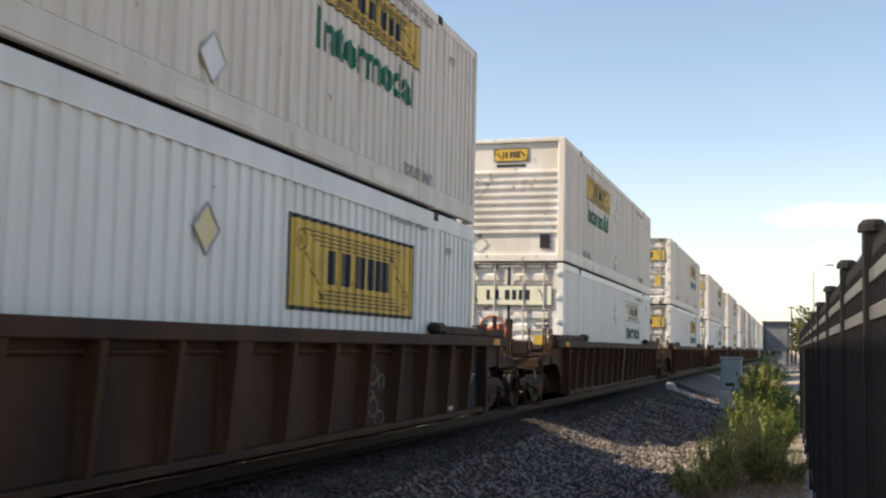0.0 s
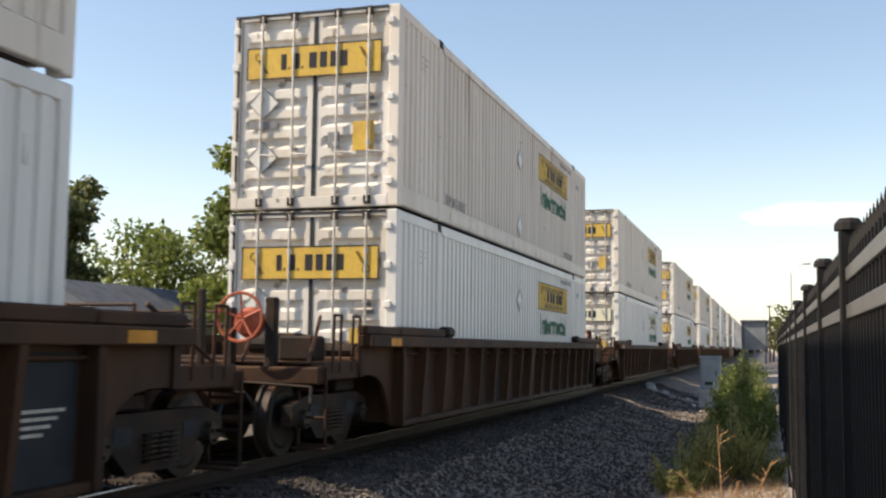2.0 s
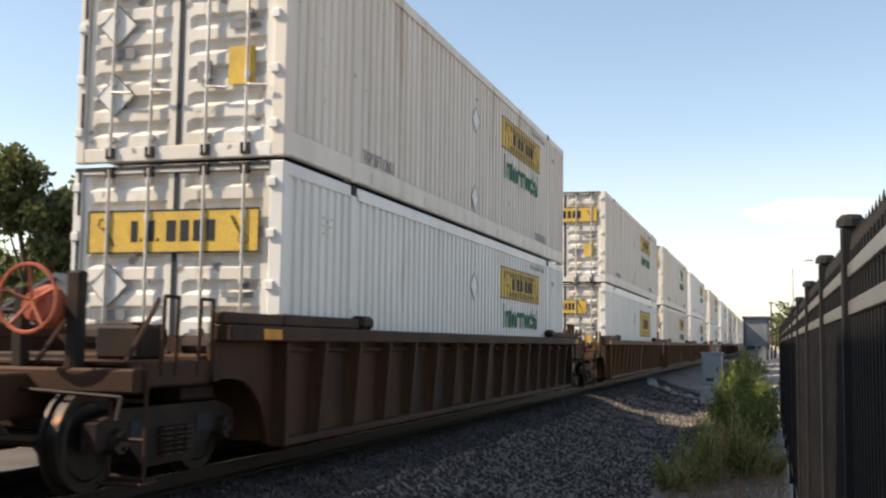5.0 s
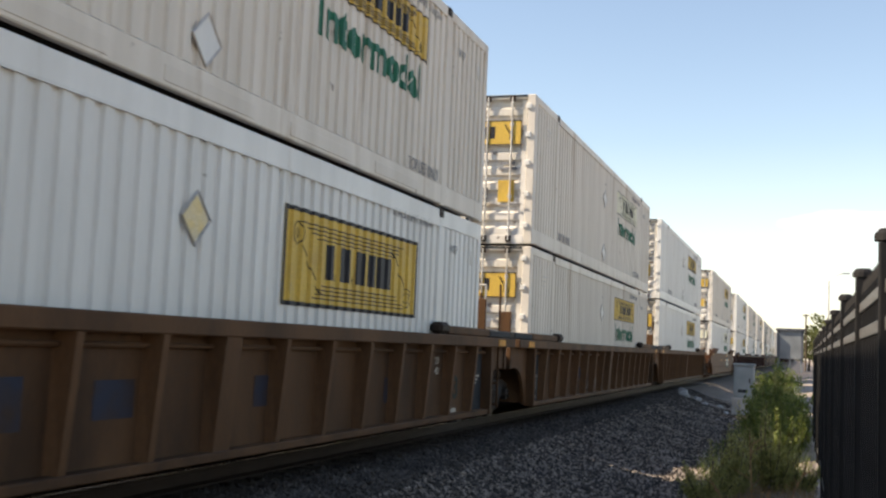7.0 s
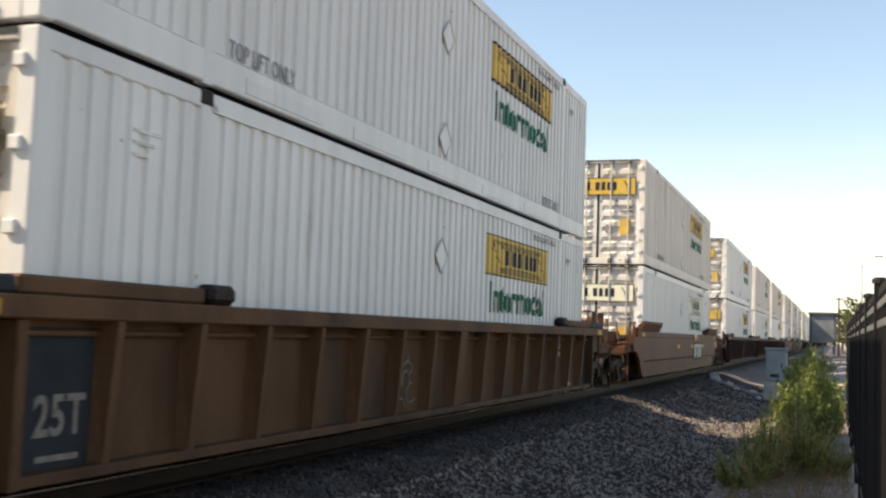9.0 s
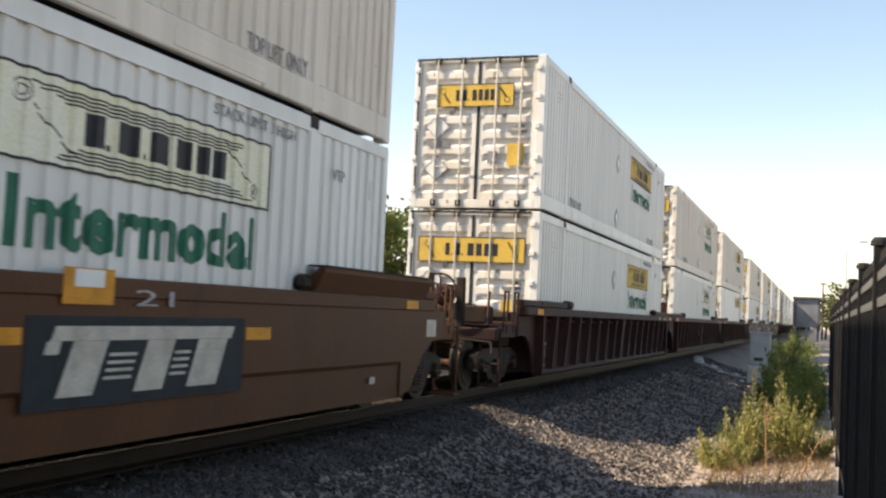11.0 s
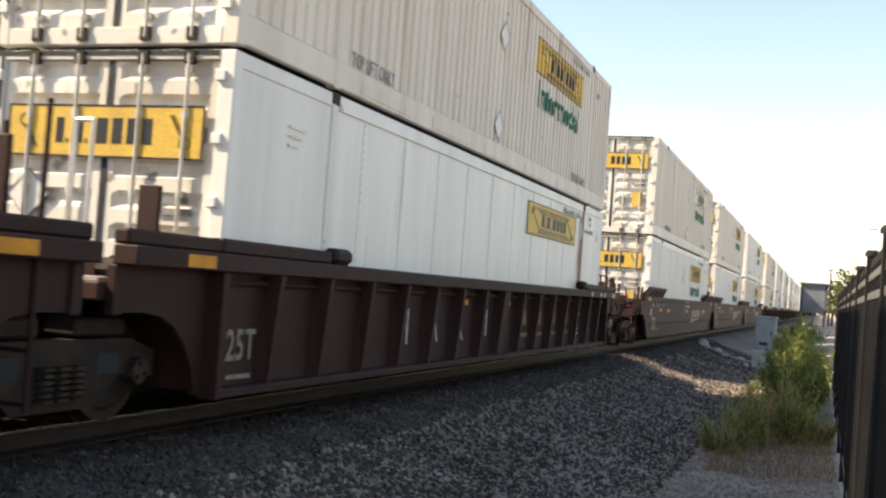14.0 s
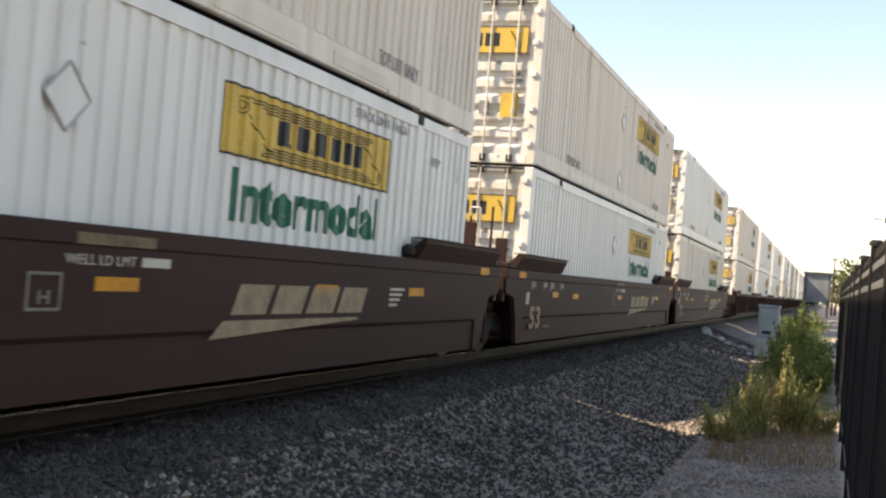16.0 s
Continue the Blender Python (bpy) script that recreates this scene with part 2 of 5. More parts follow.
# ---- building helpers ----
def part(name, bm, mat, parent, label=""):
    me = bpy.data.meshes.new(name)
    if isinstance(bm, bpy.types.Mesh):
        me = bm
    else:
        bm.to_mesh(me)
        bm.free()
        me.materials.append(mat)
    ob = new(name, me)
    ob.parent = parent
    if label:
        ob["label"] = label
    return ob


def single(name, bm, mat, label, category, kind="", group=""):
    ob = part(name, bm, mat, None)
    return tagged(ob, label, category, group, kind)


def box(bm, x0, x1, y0, y1, z0, z1):
    v = [bm.verts.new(p) for p in ((x0, y0, z0), (x1, y0, z0), (x1, y1, z0), (x0, y1, z0), (x0, y0, z1), (x1, y0, z1), (x1, y1, z1), (x0, y1, z1))]
    for f in ((3, 2, 1, 0), (4, 5, 6, 7), (0, 1, 5, 4), (1, 2, 6, 5), (2, 3, 7, 6), (3, 0, 4, 7)):
        bm.faces.new([v[i] for i in f])
    return bm


def boxes(*args):
    bm = bmesh.new()
    for a in args:
        box(bm, *a)
    return bm


def bevelled(*args, w=0.01):
    bm = boxes(*args)
    bmesh.ops.bevel(bm, geom=bm.edges[:], offset=w, segments=1, affect="EDGES")
    return bm


def rod(bm, a, b, r, n=6, r2=None):
    a, b = Vector(a), Vector(b)
    q = (b - a).to_track_quat("Z", "Y")
    ra, rb = [], []
    for i in range(n):
        c, s = math.cos(2 * math.pi * i / n), math.sin(2 * math.pi * i / n)
        ra.append(bm.verts.new(a + q @ Vector((r * c, r * s, 0))))
        k = r if r2 is None else r2
        rb.append(bm.verts.new(b + q @ Vector((k * c, k * s, 0))))
    for i in range(n):
        j = (i + 1) % n
        bm.faces.new((ra[i], ra[j], rb[j], rb[i]))
    bm.faces.new(ra[::-1])
    bm.faces.new(rb)
    return bm


def rods(r, *segs, n=6):
    bm = bmesh.new()
    for a, b in segs:
        rod(bm, a, b, r, n)
    return bm


def ring(bm, centre, axis_y, R, r, n=20, k=6):
    """A torus about the y or the x axis."""
    vs = []
    for i in range(n):
        a = 2 * math.pi * i / n
        row = []
        for j in range(k):
            c = 2 * math.pi * j / k
            d = R + r * math.cos(c)
            p = (d * math.cos(a), r * math.sin(c), d * math.sin(a)) if axis_y else (r * math.sin(c), d * math.cos(a), d * math.sin(a))
            row.append(bm.verts.new(Vector(centre) + Vector(p)))
        vs.append(row)
    for i in range(n):
        for j in range(k):
            bm.faces.new((vs[i][j], vs[(i + 1) % n][j], vs[(i + 1) % n][(j + 1) % k], vs[i][(j + 1) % k]))
    return bm


def prism(pts, y0, y1, axis="y"):
    """A closed outline in (x, z) swept along y, or in (y, z) swept along x."""
    bm = bmesh.new()
    f = (lambda p, s: (p[0], s, p[1])) if axis == "y" else (lambda p, s: (s, p[0], p[1]))
    a, b = [bm.verts.new(f(p, y0)) for p in pts], [bm.verts.new(f(p, y1)) for p in pts]
    n = len(pts)
    for i in range(n):
        bm.faces.new((a[i], a[(i + 1) % n], b[(i + 1) % n], b[i]))
    bm.faces.new(a[::-1])
    bm.faces.new(b)
    bmesh.ops.recalc_face_normals(bm, faces=bm.faces[:])
    return bm


def empty(name, label="", category="", group="", kind=""):
    return tagged(new(name), label, category, group, kind)


TEXTS = {}


def text_mesh(body, size, mat, bold=0.0):
    key = (body, size, mat.name, bold)
    if key not in TEXTS:
        cu = bpy.data.curves.new("lettering", "FONT")
        cu.body, cu.size, cu.extrude, cu.offset = body, size, 0.002, bold
        cu.resolution_u = 3
        cu.space_character = 1.0 + 2.5 * bold
        ob = new("lettering", cu)
        bpy.context.view_layer.update()
        me = bpy.data.meshes.new_from_object(ob)
        bpy.data.objects.remove(ob)
        me.materials.clear()
        me.materials.append(mat)
        TEXTS[key] = me
    return TEXTS[key]


def lettering(body, mat, parent, m, width, height, bold=0.0):
    """Flat letters scaled to a true width and height, their lower left corner at m."""
    me = text_mesh(body, 1.0, mat, bold)
    xs, ys = [v.co.x for v in me.vertices], [v.co.y for v in me.vertices]
    ob = part("lettering", me, mat, parent)
    sx, sy = width / (max(xs) - min(xs)), height / (max(ys) - min(ys))
    ob.matrix_basis = m @ Matrix.Translation((-min(xs) * sx, -min(ys) * sy, 0)) @ Matrix.Diagonal((sx, sy, 1, 1))
    ob["kind"] = "stuff"
    return ob


# ---- the train's timetable ----
XC, RAIL = -6.185, 0.38
SPEED, BEND = 16.76, -0.00345
CLEN, CHALF, CHIGH = 16.15, 1.295, 2.88


def gone(t):
    return SPEED * t + BEND * (t * t - 16 * t)


# where each car's load begins along the track at the clip's start; kind of car
UNITS = [
    (0.62, "single"), (24.15, "single"), (47.60, "single"), (70.86, "single"), (94.26, "single"),
    (117.73, "lead"), (137.19, "mid"), (156.59, "tail"), (180.16, "smooth"),
    (203.70, "lead"), (223.20, "mid"), (242.73, "tail"),
    (266.33, "lead"), (285.85, "mid"), (305.36, "tail"),
]
y_next = 328.9
while y_next < 780:
    for i, k in enumerate(("lead", "mid", "tail")):
        UNITS.append((y_next + 19.51 * i, k))
    y_next += 2 * 19.51 + 23.55
MOVING = []


# ---- containers ----
PITCH = 0.24


def corrugated_side(y0, y1, x_out, depth, z0, z1):
    """A vertical-ribbed steel sheet on the plane x = x_out."""
    bm = bmesh.new()
    n = max(1, round((y1 - y0) / PITCH))
    p = (y1 - y0) / n
    line = []
    for i in range(n):
        a = y0 + i * p
        line += [(a, 0), (a + p * 0.44, 0), (a + p * 0.52, -depth), (a + p * 0.92, -depth)]
    line.append((y1, 0))
    lo = [bm.verts.new((x_out + d, y, z0)) for y, d in line]
    hi = [bm.verts.new((x_out + d, y, z1)) for y, d in line]
    for i in range(len(line) - 1):
        bm.faces.new((lo[i], lo[i + 1], hi[i + 1], hi[i]))
    return bm


RIB0, RIB_P, RIB_D = 2.07, (CLEN - 4.14) / 50, 0.031
RIB_LINE = ((0.0, 0.0), (0.44, 0.0), (0.52, -RIB_D), (0.92, -RIB_D), (1.0, 0.0))


def rib_depth(y):
    """How deep the ribbed sheet lies at y, in the middle zone of a container's side."""
    if not RIB0 <= y <= CLEN - RIB0:
        return 0.0
    f = ((y - RIB0) / RIB_P) % 1.0
    for (a, da), (b, db) in zip(RIB_LINE, RIB_LINE[1:]):
        if f <= b:
            return da + (db - da) * (f - a) / (b - a)
    return 0.0


def painted(ob):
    """Lays a flat mark of a container's side onto the ribs, as paint lies on them."""
    bm = bmesh.new()
    bm.from_mesh(ob.data)
    bmesh.ops.transform(bm, matrix=ob.matrix_basis, verts=bm.verts[:])
    lo, hi = min(v.co.y for v in bm.verts), max(v.co.y for v in bm.verts)
    k = math.floor((lo - RIB0) / RIB_P)
    while RIB0 + k * RIB_P < hi:
        for f in (0.0, 0.44, 0.52, 0.92):
            y = RIB0 + (k + f) * RIB_P
            if lo < y < hi:
                bmesh.ops.bisect_plane(bm, geom=bm.verts[:] + bm.edges[:] + bm.faces[:], plane_co=(0, y, 0), plane_no=(0, 1, 0))
        k += 1
    for v in bm.verts:
        v.co.x += rib_depth(v.co.y)
    me = bpy.data.meshes.new(ob.name)
    bm.to_mesh(me)
    bm.free()
    me.materials.append(ob.data.materials[0])
    ob.data = me
    ob.matrix_basis = Matrix.Identity(4)
    return ob


def door_leaf(x0, x1, z0, z1):
    """A door leaf with horizontal pressed ribs, facing -y."""
    bm = bmesh.new()
    n = 9
    p = (z1 - z0) / n
    line = []
    for i in range(n):
        a = z0 + i * p
        line += [(a, 0.0), (a + p * 0.42, 0.0), (a + p * 0.58, 0.045), (a + p * 0.86, 0.045)]
    line.append((z1, 0))
    e = 0.07
    xs = (x0, x0 + e, x0 + 2 * e, x1 - 2 * e, x1 - e, x1)
    rows = []
    for z, d in line:
        rows.append([bm.verts.new((x, 0.03 + (d if 1 < i < 4 else 0), z)) for i, x in enumerate(xs)])
    for i in range(len(line) - 1):
        for j in range(5):
            bm.faces.new((rows[i][j], rows[i][j + 1], rows[i + 1][j + 1], rows[i + 1][j]))
    return bm


def logo_panel(thing, y0, y1, z0, z1, back, framed, x=CHALF + 0.006):
    """The haulier's mark as plain shapes: a coloured panel, a dark frame, bars for its letters."""
    bm = boxes((x - 0.004, x, y0, y1, z0, z1))
    pan = part("logo_panel", bm, back, thing, "yellow haulier's panel" if back is yellow_paint else "pale haulier's panel")
    w, h = y1 - y0, z1 - z0
    bm = bmesh.new()
    f = 0.045 if framed else 0.02
    for a in ((y0, y1, z0, z0 + f), (y0, y1, z1 - f, z1), (y0, y0 + f, z0 + f, z1 - f), (y1 - f, y1, z0 + f, z1 - f)):
        box(bm, x, x + 0.004, *a)
    part("frame_line", bm, black_paint, pan)
    bm = bmesh.new()
    # two rolled wings, thin lines between them, and plain bars for the letters
    for i in range(4):
        for t0, t1, k in ((0.10 + 0.035 * i, 0.86 - 0.02 * i, 0.86 - 0.045 * i), (0.18 + 0.02 * i, 0.90 - 0.03 * i, 0.10 + 0.045 * i)):
            box(bm, x, x + 0.003, y0 + w * t0, y0 + w * t1, z0 + h * k - 0.007, z0 + h * k + 0.007)
    for yy, zz, r in ((0.085, 0.74, 0.11), (0.915, 0.24, 0.11)):
        ring(bm, (x, y0 + w * yy, z0 + h * zz), False, r * h * 1.1, 0.006, 14, 4)
        ring(bm, (x, y0 + w * yy, z0 + h * zz), False, r * h * 0.55, 0.005, 12, 4)
    rod(bm, (x, y0 + w * 0.11, z0 + h * 0.62), (x, y0 + w * 0.24, z0 + h * 0.14), 0.007, 4)
    rod(bm, (x, y0 + w * 0.76, z0 + h * 0.86), (x, y0 + w * 0.89, z0 + h * 0.36), 0.007, 4)
    part("wing_mark", bm, black_paint, pan)["kind"] = "stuff"
    bm = bmesh.new()
    for a, b in ((0.26, 0.315), (0.36, 0.43), (0.48, 0.545), (0.565, 0.625), (0.645, 0.70), (0.715, 0.77)):
        box(bm, x, x + 0.004, y0 + w * a, y0 + w * b, z0 + h * 0.31, z0 + h * 0.69)
    for a in (0.33, 0.445):
        box(bm, x, x + 0.004, y0 + w * a, y0 + w * (a + 0.014), z0 + h * 0.31, z0 + h * 0.38)
    part("letter_mark", bm, black_paint, pan)["kind"] = "stuff"
    return pan


SIDE_TEXT = pose(0, 0, 0, 90, 0, 90)


def side_text(body, mat, thing, y0, y1, z0, z1, bold=0.0, x=CHALF + 0.006):
    return lettering(body, mat, thing, Matrix.Translation((x, y0, z0)) @ SIDE_TEXT, y1 - y0, z1 - z0, bold)


def end_panel(thing, x0, x1, z0, z1, back, y=-0.012):
    pan = part("logo_panel", boxes((x0, x1, y, y + 0.004, z0, z1)), back, thing)
    w, h = x1 - x0, z1 - z0
    bm = bmesh.new()
    f = 0.018
    for a in ((x0, x1, z0, z0 + f), (x0, x1, z1 - f, z1), (x0, x0 + f, z0 + f, z1 - f), (x1 - f, x1, z0 + f, z1 - f)):
        box(bm, a[0], a[1], y - 0.003, y, a[2], a[3])
    part("frame_line", bm, black_paint, pan)
    bm = bmesh.new()
    for a, b in ((0.26, 0.30), (0.345, 0.40), (0.47, 0.525), (0.55, 0.60), (0.625, 0.68), (0.70, 0.75)):
        box(bm, x0 + w * a, x0 + w * b, y - 0.003, y, z0 + h * 0.27, z0 + h * 0.75)
    for a in (0.315, 0.415):
        box(bm, x0 + w * a, x0 + w * (a + 0.012), y - 0.003, y, z0 + h * 0.27, z0 + h * 0.35)
    part("letter_mark", bm, black_paint, pan)["kind"] = "stuff"
    bm = bmesh.new()
    for s, c in ((1, 0.09), (-1, 0.91)):
        cx = x0 + w * c
        ring(bm, (cx, y - 0.002, z0 + h * (0.5 + 0.2 * s)), True, 0.055, 0.005, 12, 4)
        for i in range(3):
            rod(bm, (cx + 0.02 * i * s, y - 0.002, z0 + h * (0.5 + 0.08 * s)), (cx + (0.12 + 0.02 * i) * s, y - 0.002, z0 + h * (0.5 - 0.32 * s)), 0.005, 4)
    part("wing_mark", bm, black_paint, pan)["kind"] = "stuff"


def diamond(bm, c, r, plane):
    for i in range(4):
        a, b = math.pi / 2 * i, math.pi / 2 * (i + 1)
        if plane == "end":
            rod(bm, (c[0] + r * math.cos(a), c[1], c[2] + r * math.sin(a)), (c[0] + r * math.cos(b), c[1], c[2] + r * math.sin(b)), 0.009, 4)
        else:
            rod(bm, (c[0], c[1] + r * math.cos(a), c[2] + r * math.sin(a)), (c[0], c[1] + r * math.cos(b), c[2] + r * math.sin(b)), 0.012, 4)
    return bm


def diamond_plate(c, r, plane):
    bm = bmesh.new()
    if plane == "end":
        v = [bm.verts.new((c[0] + r * dx, c[1], c[2] + r * dz)) for dx, dz in ((-1, 0), (0, -1), (1, 0), (0, 1))]
    else:
        v = [bm.verts.new((c[0], c[1] + r * dx, c[2] + r * dz)) for dx, dz in ((-1, 0), (0, -1), (1, 0), (0, 1))]
    f = bm.faces.new(v)
    e = bmesh.ops.extrude_face_region(bm, geom=[f])
    d = (0, -0.006, 0) if plane == "end" else (0.006, 0, 0)
    bmesh.ops.translate(bm, vec=d, verts=[g for g in e["geom"] if isinstance(g, bmesh.types.BMVert)])
    bmesh.ops.recalc_face_normals(bm, faces=bm.faces[:])
    return bm


def container(paint, label, mark="panel_word", end="door", end_back=yellow_paint, smooth=False, far=False, small=False):
    c = empty("shipping_container", label, "container", "containers of the train")
    L, X, H = CLEN, CHALF, CHIGH
    zb, zt = (0.30, H - (0.24 if mark == "panel" else 0.15))
    zones = ((0.12, 1.93), (2.07, L - 2.07), (L - 1.93, L - 0.12))
    for a, b in zones:
        if smooth:
            bm = boxes((X - 0.05, X - 0.012, a, b, zb, zt))
            part("side_panel", bm, paint, c)
        else:
            part("side_panel", corrugated_side(a, b, X - 0.004, RIB_D, zb, zt), paint, c)
    if smooth:
        # riveted seams
        for k in range(2, 12):
            y = 0.35 + 1.22 * k
            part("seam_strip", boxes((X - 0.014, X - 0.007, y - 0.03, y + 0.03, zb, zt)), paint, c)
            bm = bmesh.new()
            for j in range(26):
                z = zb + 0.06 + (zt - zb - 0.12) * j / 25
                rod(bm, (X - 0.008, y, z), (X - 0.001, y, z), 0.014, 5, 0.008)
            part("rivet_row", bm, galv, c)["kind"] = "stuff"
    part("far_side", boxes((-X, -X + 0.04, 0.1, L - 0.1, 0.1, H - 0.05)), paint, c)
    part("roof", boxes((-X + 0.02, X - 0.02, 0.05, L - 0.05, H - 0.05, H - 0.01)), paint, c)
    part("floor", boxes((-X + 0.05, X - 0.05, 0.1, L - 0.1, 0.10, 0.16)), steel_dark, c)
    part("bottom_rail", bevelled((X - 0.09, X, 0.10, L - 0.10, 0.02, zb), w=0.012), paint, c)
    part("top_rail", bevelled((X - 0.08, X, 0.10, L - 0.10, zt, H), w=0.012), paint, c)
    if not far:
        for k in range(5):
            part("rail_plate", bevelled((X - 0.004, X + 0.008, 2.6 + 2.25 * k, 4.1 + 2.25 * k, 0.06, 0.20), w=0.004), paint, c)
        part("rail_lip", boxes((X - 0.002, X + 0.012, 2.1, L - 2.1, zt - 0.012, zt + 0.012)), paint, c)
    for y in (2.0, L - 2.0):
        part("lifting_post", bevelled((X - 0.10, X + 0.004, y - 0.07, y + 0.07, 0.0, H + 0.002), w=0.008), rusty_paint if smooth and y > 5 else paint, c)
        if smooth and y > 5:
            part("kick_plate", boxes((X - 0.012, X - 0.003, y - 0.26, y - 0.075, zb, zt - 0.1)), rusty_paint, c, "rust-eaten plate beside the lifting post")
    for y0, y1 in ((0.0, 0.14), (L - 0.14, L)):
        for x0, x1 in ((X - 0.16, X), (-X, -X + 0.12)):
            part("corner_post", bevelled((x0, x1, y0, y1, 0, H), w=0.012), paint, c)
    for y in (() if far else (2.0, L - 2.0)):
        part("corner_casting", bevelled((X - 0.16, X + 0.012, y - 0.09, y + 0.09, H - 0.12, H + 0.01), w=0.01), steel_dark, c)
    # the far end, plain
    part("far_end", boxes((-X + 0.1, X - 0.1, L - 0.05, L - 0.01, 0.1, H - 0.05)), paint, c)
    # the end that faces the oncoming view
    part("end_sill", bevelled((-X + 0.12, X - 0.16, 0.0, 0.10, 0.0, 0.16), w=0.01), door_paint, c)
    part("end_header", bevelled((-X + 0.12, X - 0.16, 0.0, 0.10, H - 0.09, H), w=0.01), door_paint, c)
    if end == "door":
        for x0, x1 in ((-X + 0.13, -0.03), (0.03, X - 0.17)):
            d = part("door", door_leaf(x0, x1, 0.17, H - 0.10), door_paint, c, "ribbed white door leaf, streaked with rust")
            for k in (() if far else (0.30, 0.74)):
                bx = x0 + (x1 - x0) * k
                bm = rods(0.02, ((bx, -0.02, 0.06), (bx, -0.02, H - 0.04)), n=8)
                for z in (0.25, 0.9, 1.6, 2.3, 2.7):
                    box(bm, bx - 0.035, bx + 0.035, -0.03, 0.03, z - 0.03, z + 0.03)
                part("locking_bar", bm, galv, d)
                for z in (0.03, H - 0.13):
                    part("bar_keeper", boxes((bx - 0.05, bx + 0.05, -0.035, 0.02, z, z + 0.12)), steel_dark, d)
                part("lever", rods(0.014, ((bx, -0.045, 0.78), (bx + 0.26, -0.045, 0.76))), galv, d)
        if not far:
            part("header_seal", boxes((-X + 0.02, X - 0.17, -0.006, 0.02, H - 0.05, H - 0.006)), gasket, c, "dark seal over the doors")
        part("gasket", boxes((-0.03, 0.03, 0.02, 0.06, 0.16, H - 0.09)), gasket, c, "dark rubber seal between the doors")
        for x in (() if far else (X - 0.13, -X + 0.05)):
            for z in (0.35, 0.95, 1.55, 2.1, 2.65):
                part("hinge", bevelled((x - 0.05, x + 0.05, -0.03, 0.01, z - 0.05, z + 0.05), w=0.01), white_paint, c)
        if small:
            end_panel(c, -0.85, 0.70, 1.92, 2.36, end_back)
        else:
            end_panel(c, -X + 0.22, X - 0.26, 1.90, 2.38, end_back)
        for z in (1.55, 0.75):
            plate = part("placard", diamond_plate((-0.80, 0.010, z), 0.235, "end"), white_paint, c, "white diamond-shaped placard holder")
            part("placard_frame", diamond(bmesh.new(), (-0.80, 0.006, z), 0.235, "end"), grey_mark, plate)
        # flat dark strips for the shade inside the slots beside the left door
        for z in (() if far else (0.30, 0.98, 1.66, 2.34)):
            part("post_slot", boxes((-X + 0.06, -X + 0.10, -0.004, 0.01, z, z + 0.5)), gasket, c)
        part("warning_label", boxes((0.60, 0.92, 0.008, 0.014, 0.80, 1.22)), yellow_paint, c, "yellow warning label")
        part("data_plate", boxes((0.22, 0.40, 0.008, 0.014, 0.85, 1.08)), grey_mark, c)
        for x0, x1, z0, z1 in (() if far else ((0.66, 0.92, 1.52, 1.58), (0.60, 0.97, 1.42, 1.48), (-1.02, -0.58, 1.17, 1.29))):
            part("number_bar", boxes((x0, x1, 0.008, 0.013, z0, z1)), grey_mark, c)
    else:
        bm = bmesh.new()
        prof = []
        n = 9
        p = (H - 0.75 - 0.55) / n
        for i in range(n):
            a = 0.55 + i * p
            prof += [(a, 0.045), (a + p * 0.45, 0.045), (a + p * 0.6, 0.0), (a + p * 0.9, 0.0)]
        prof = [(0.16, 0.045)] + prof + [(H - 0.75, 0.045), (H - 0.09, 0.045)]
        lo = [bm.verts.new((-X + 0.12, 0.02 + d, z)) for z, d in prof]
        hi = [bm.verts.new((X - 0.16, 0.02 + d, z)) for z, d in prof]
        for i in range(len(prof) - 1):
            bm.faces.new((lo[i], hi[i], hi[i + 1], lo[i + 1]))
        part("end_wall", bm, door_paint, c, "white ribbed front wall with rust streaks")
        end_panel(c, -0.42, 0.42, 2.35, 2.66, yellow_paint, y=0.045)
        part("word_bars", boxes((-0.35, 0.35, 0.055, 0.062, 2.22, 2.28)), black_paint, c)
        bm = diamond(bmesh.new(), (-0.75, 0.02, 1.75), 0.22, "end")
        diamond(bm, (-0.75, 0.05, 0.42), 0.22, "end")
        part("placard_frame", bm, grey_mark, c)
        part("vent", boxes((0.72, 0.95, 0.02, 0.06, 0.30, 0.62)), black_paint, c)
    # marks on the long side
    if mark == "panel":
        logo_panel(c, 9.33, 13.20, 1.30, 2.31, yellow_paint, True)
    elif mark in ("panel_word", "pale_word", "framed_word"):
        ys = 9.65 if end == "door" else 2.83
        logo_panel(c, ys, ys + 3.67, 1.83, 2.45, pale_panel if mark == "pale_word" else yellow_paint, mark == "framed_word")
        side_text("Intermodal", green_paint, c, ys + 0.22, ys + 3.42, 1.26, 1.74, 0.037)
    elif mark == "small_panel":
        logo_panel(c, 9.73, 13.42, 1.98, 2.55, yellow_paint, False)
    if not smooth:
        for o in c.children_recursive:
            kind = o.name.split(".")[0]
            if o.data.vertices and min(v.co.y for v in o.data.vertices) > 2.5 and kind in ("logo_panel", "frame_line", "wing_mark", "letter_mark"):
                painted(o)
            elif kind == "lettering" and not far:
                painted(o)
    if far:
        return c
    if not smooth:
        for z in (1.95, 0.56):
            gold = mark == "panel" and z > 1
            plate = part("placard", diamond_plate((X - 0.002, 7.70, z), 0.20 if gold else 0.235, "side"), placard_yellow if gold else white_paint, c, "yellowed diamond-shaped placard" if gold else "white diamond-shaped placard holder")
            part("placard_frame", diamond(bmesh.new(), (X + 0.005, 7.70, z), 0.235, "side"), galv, plate)
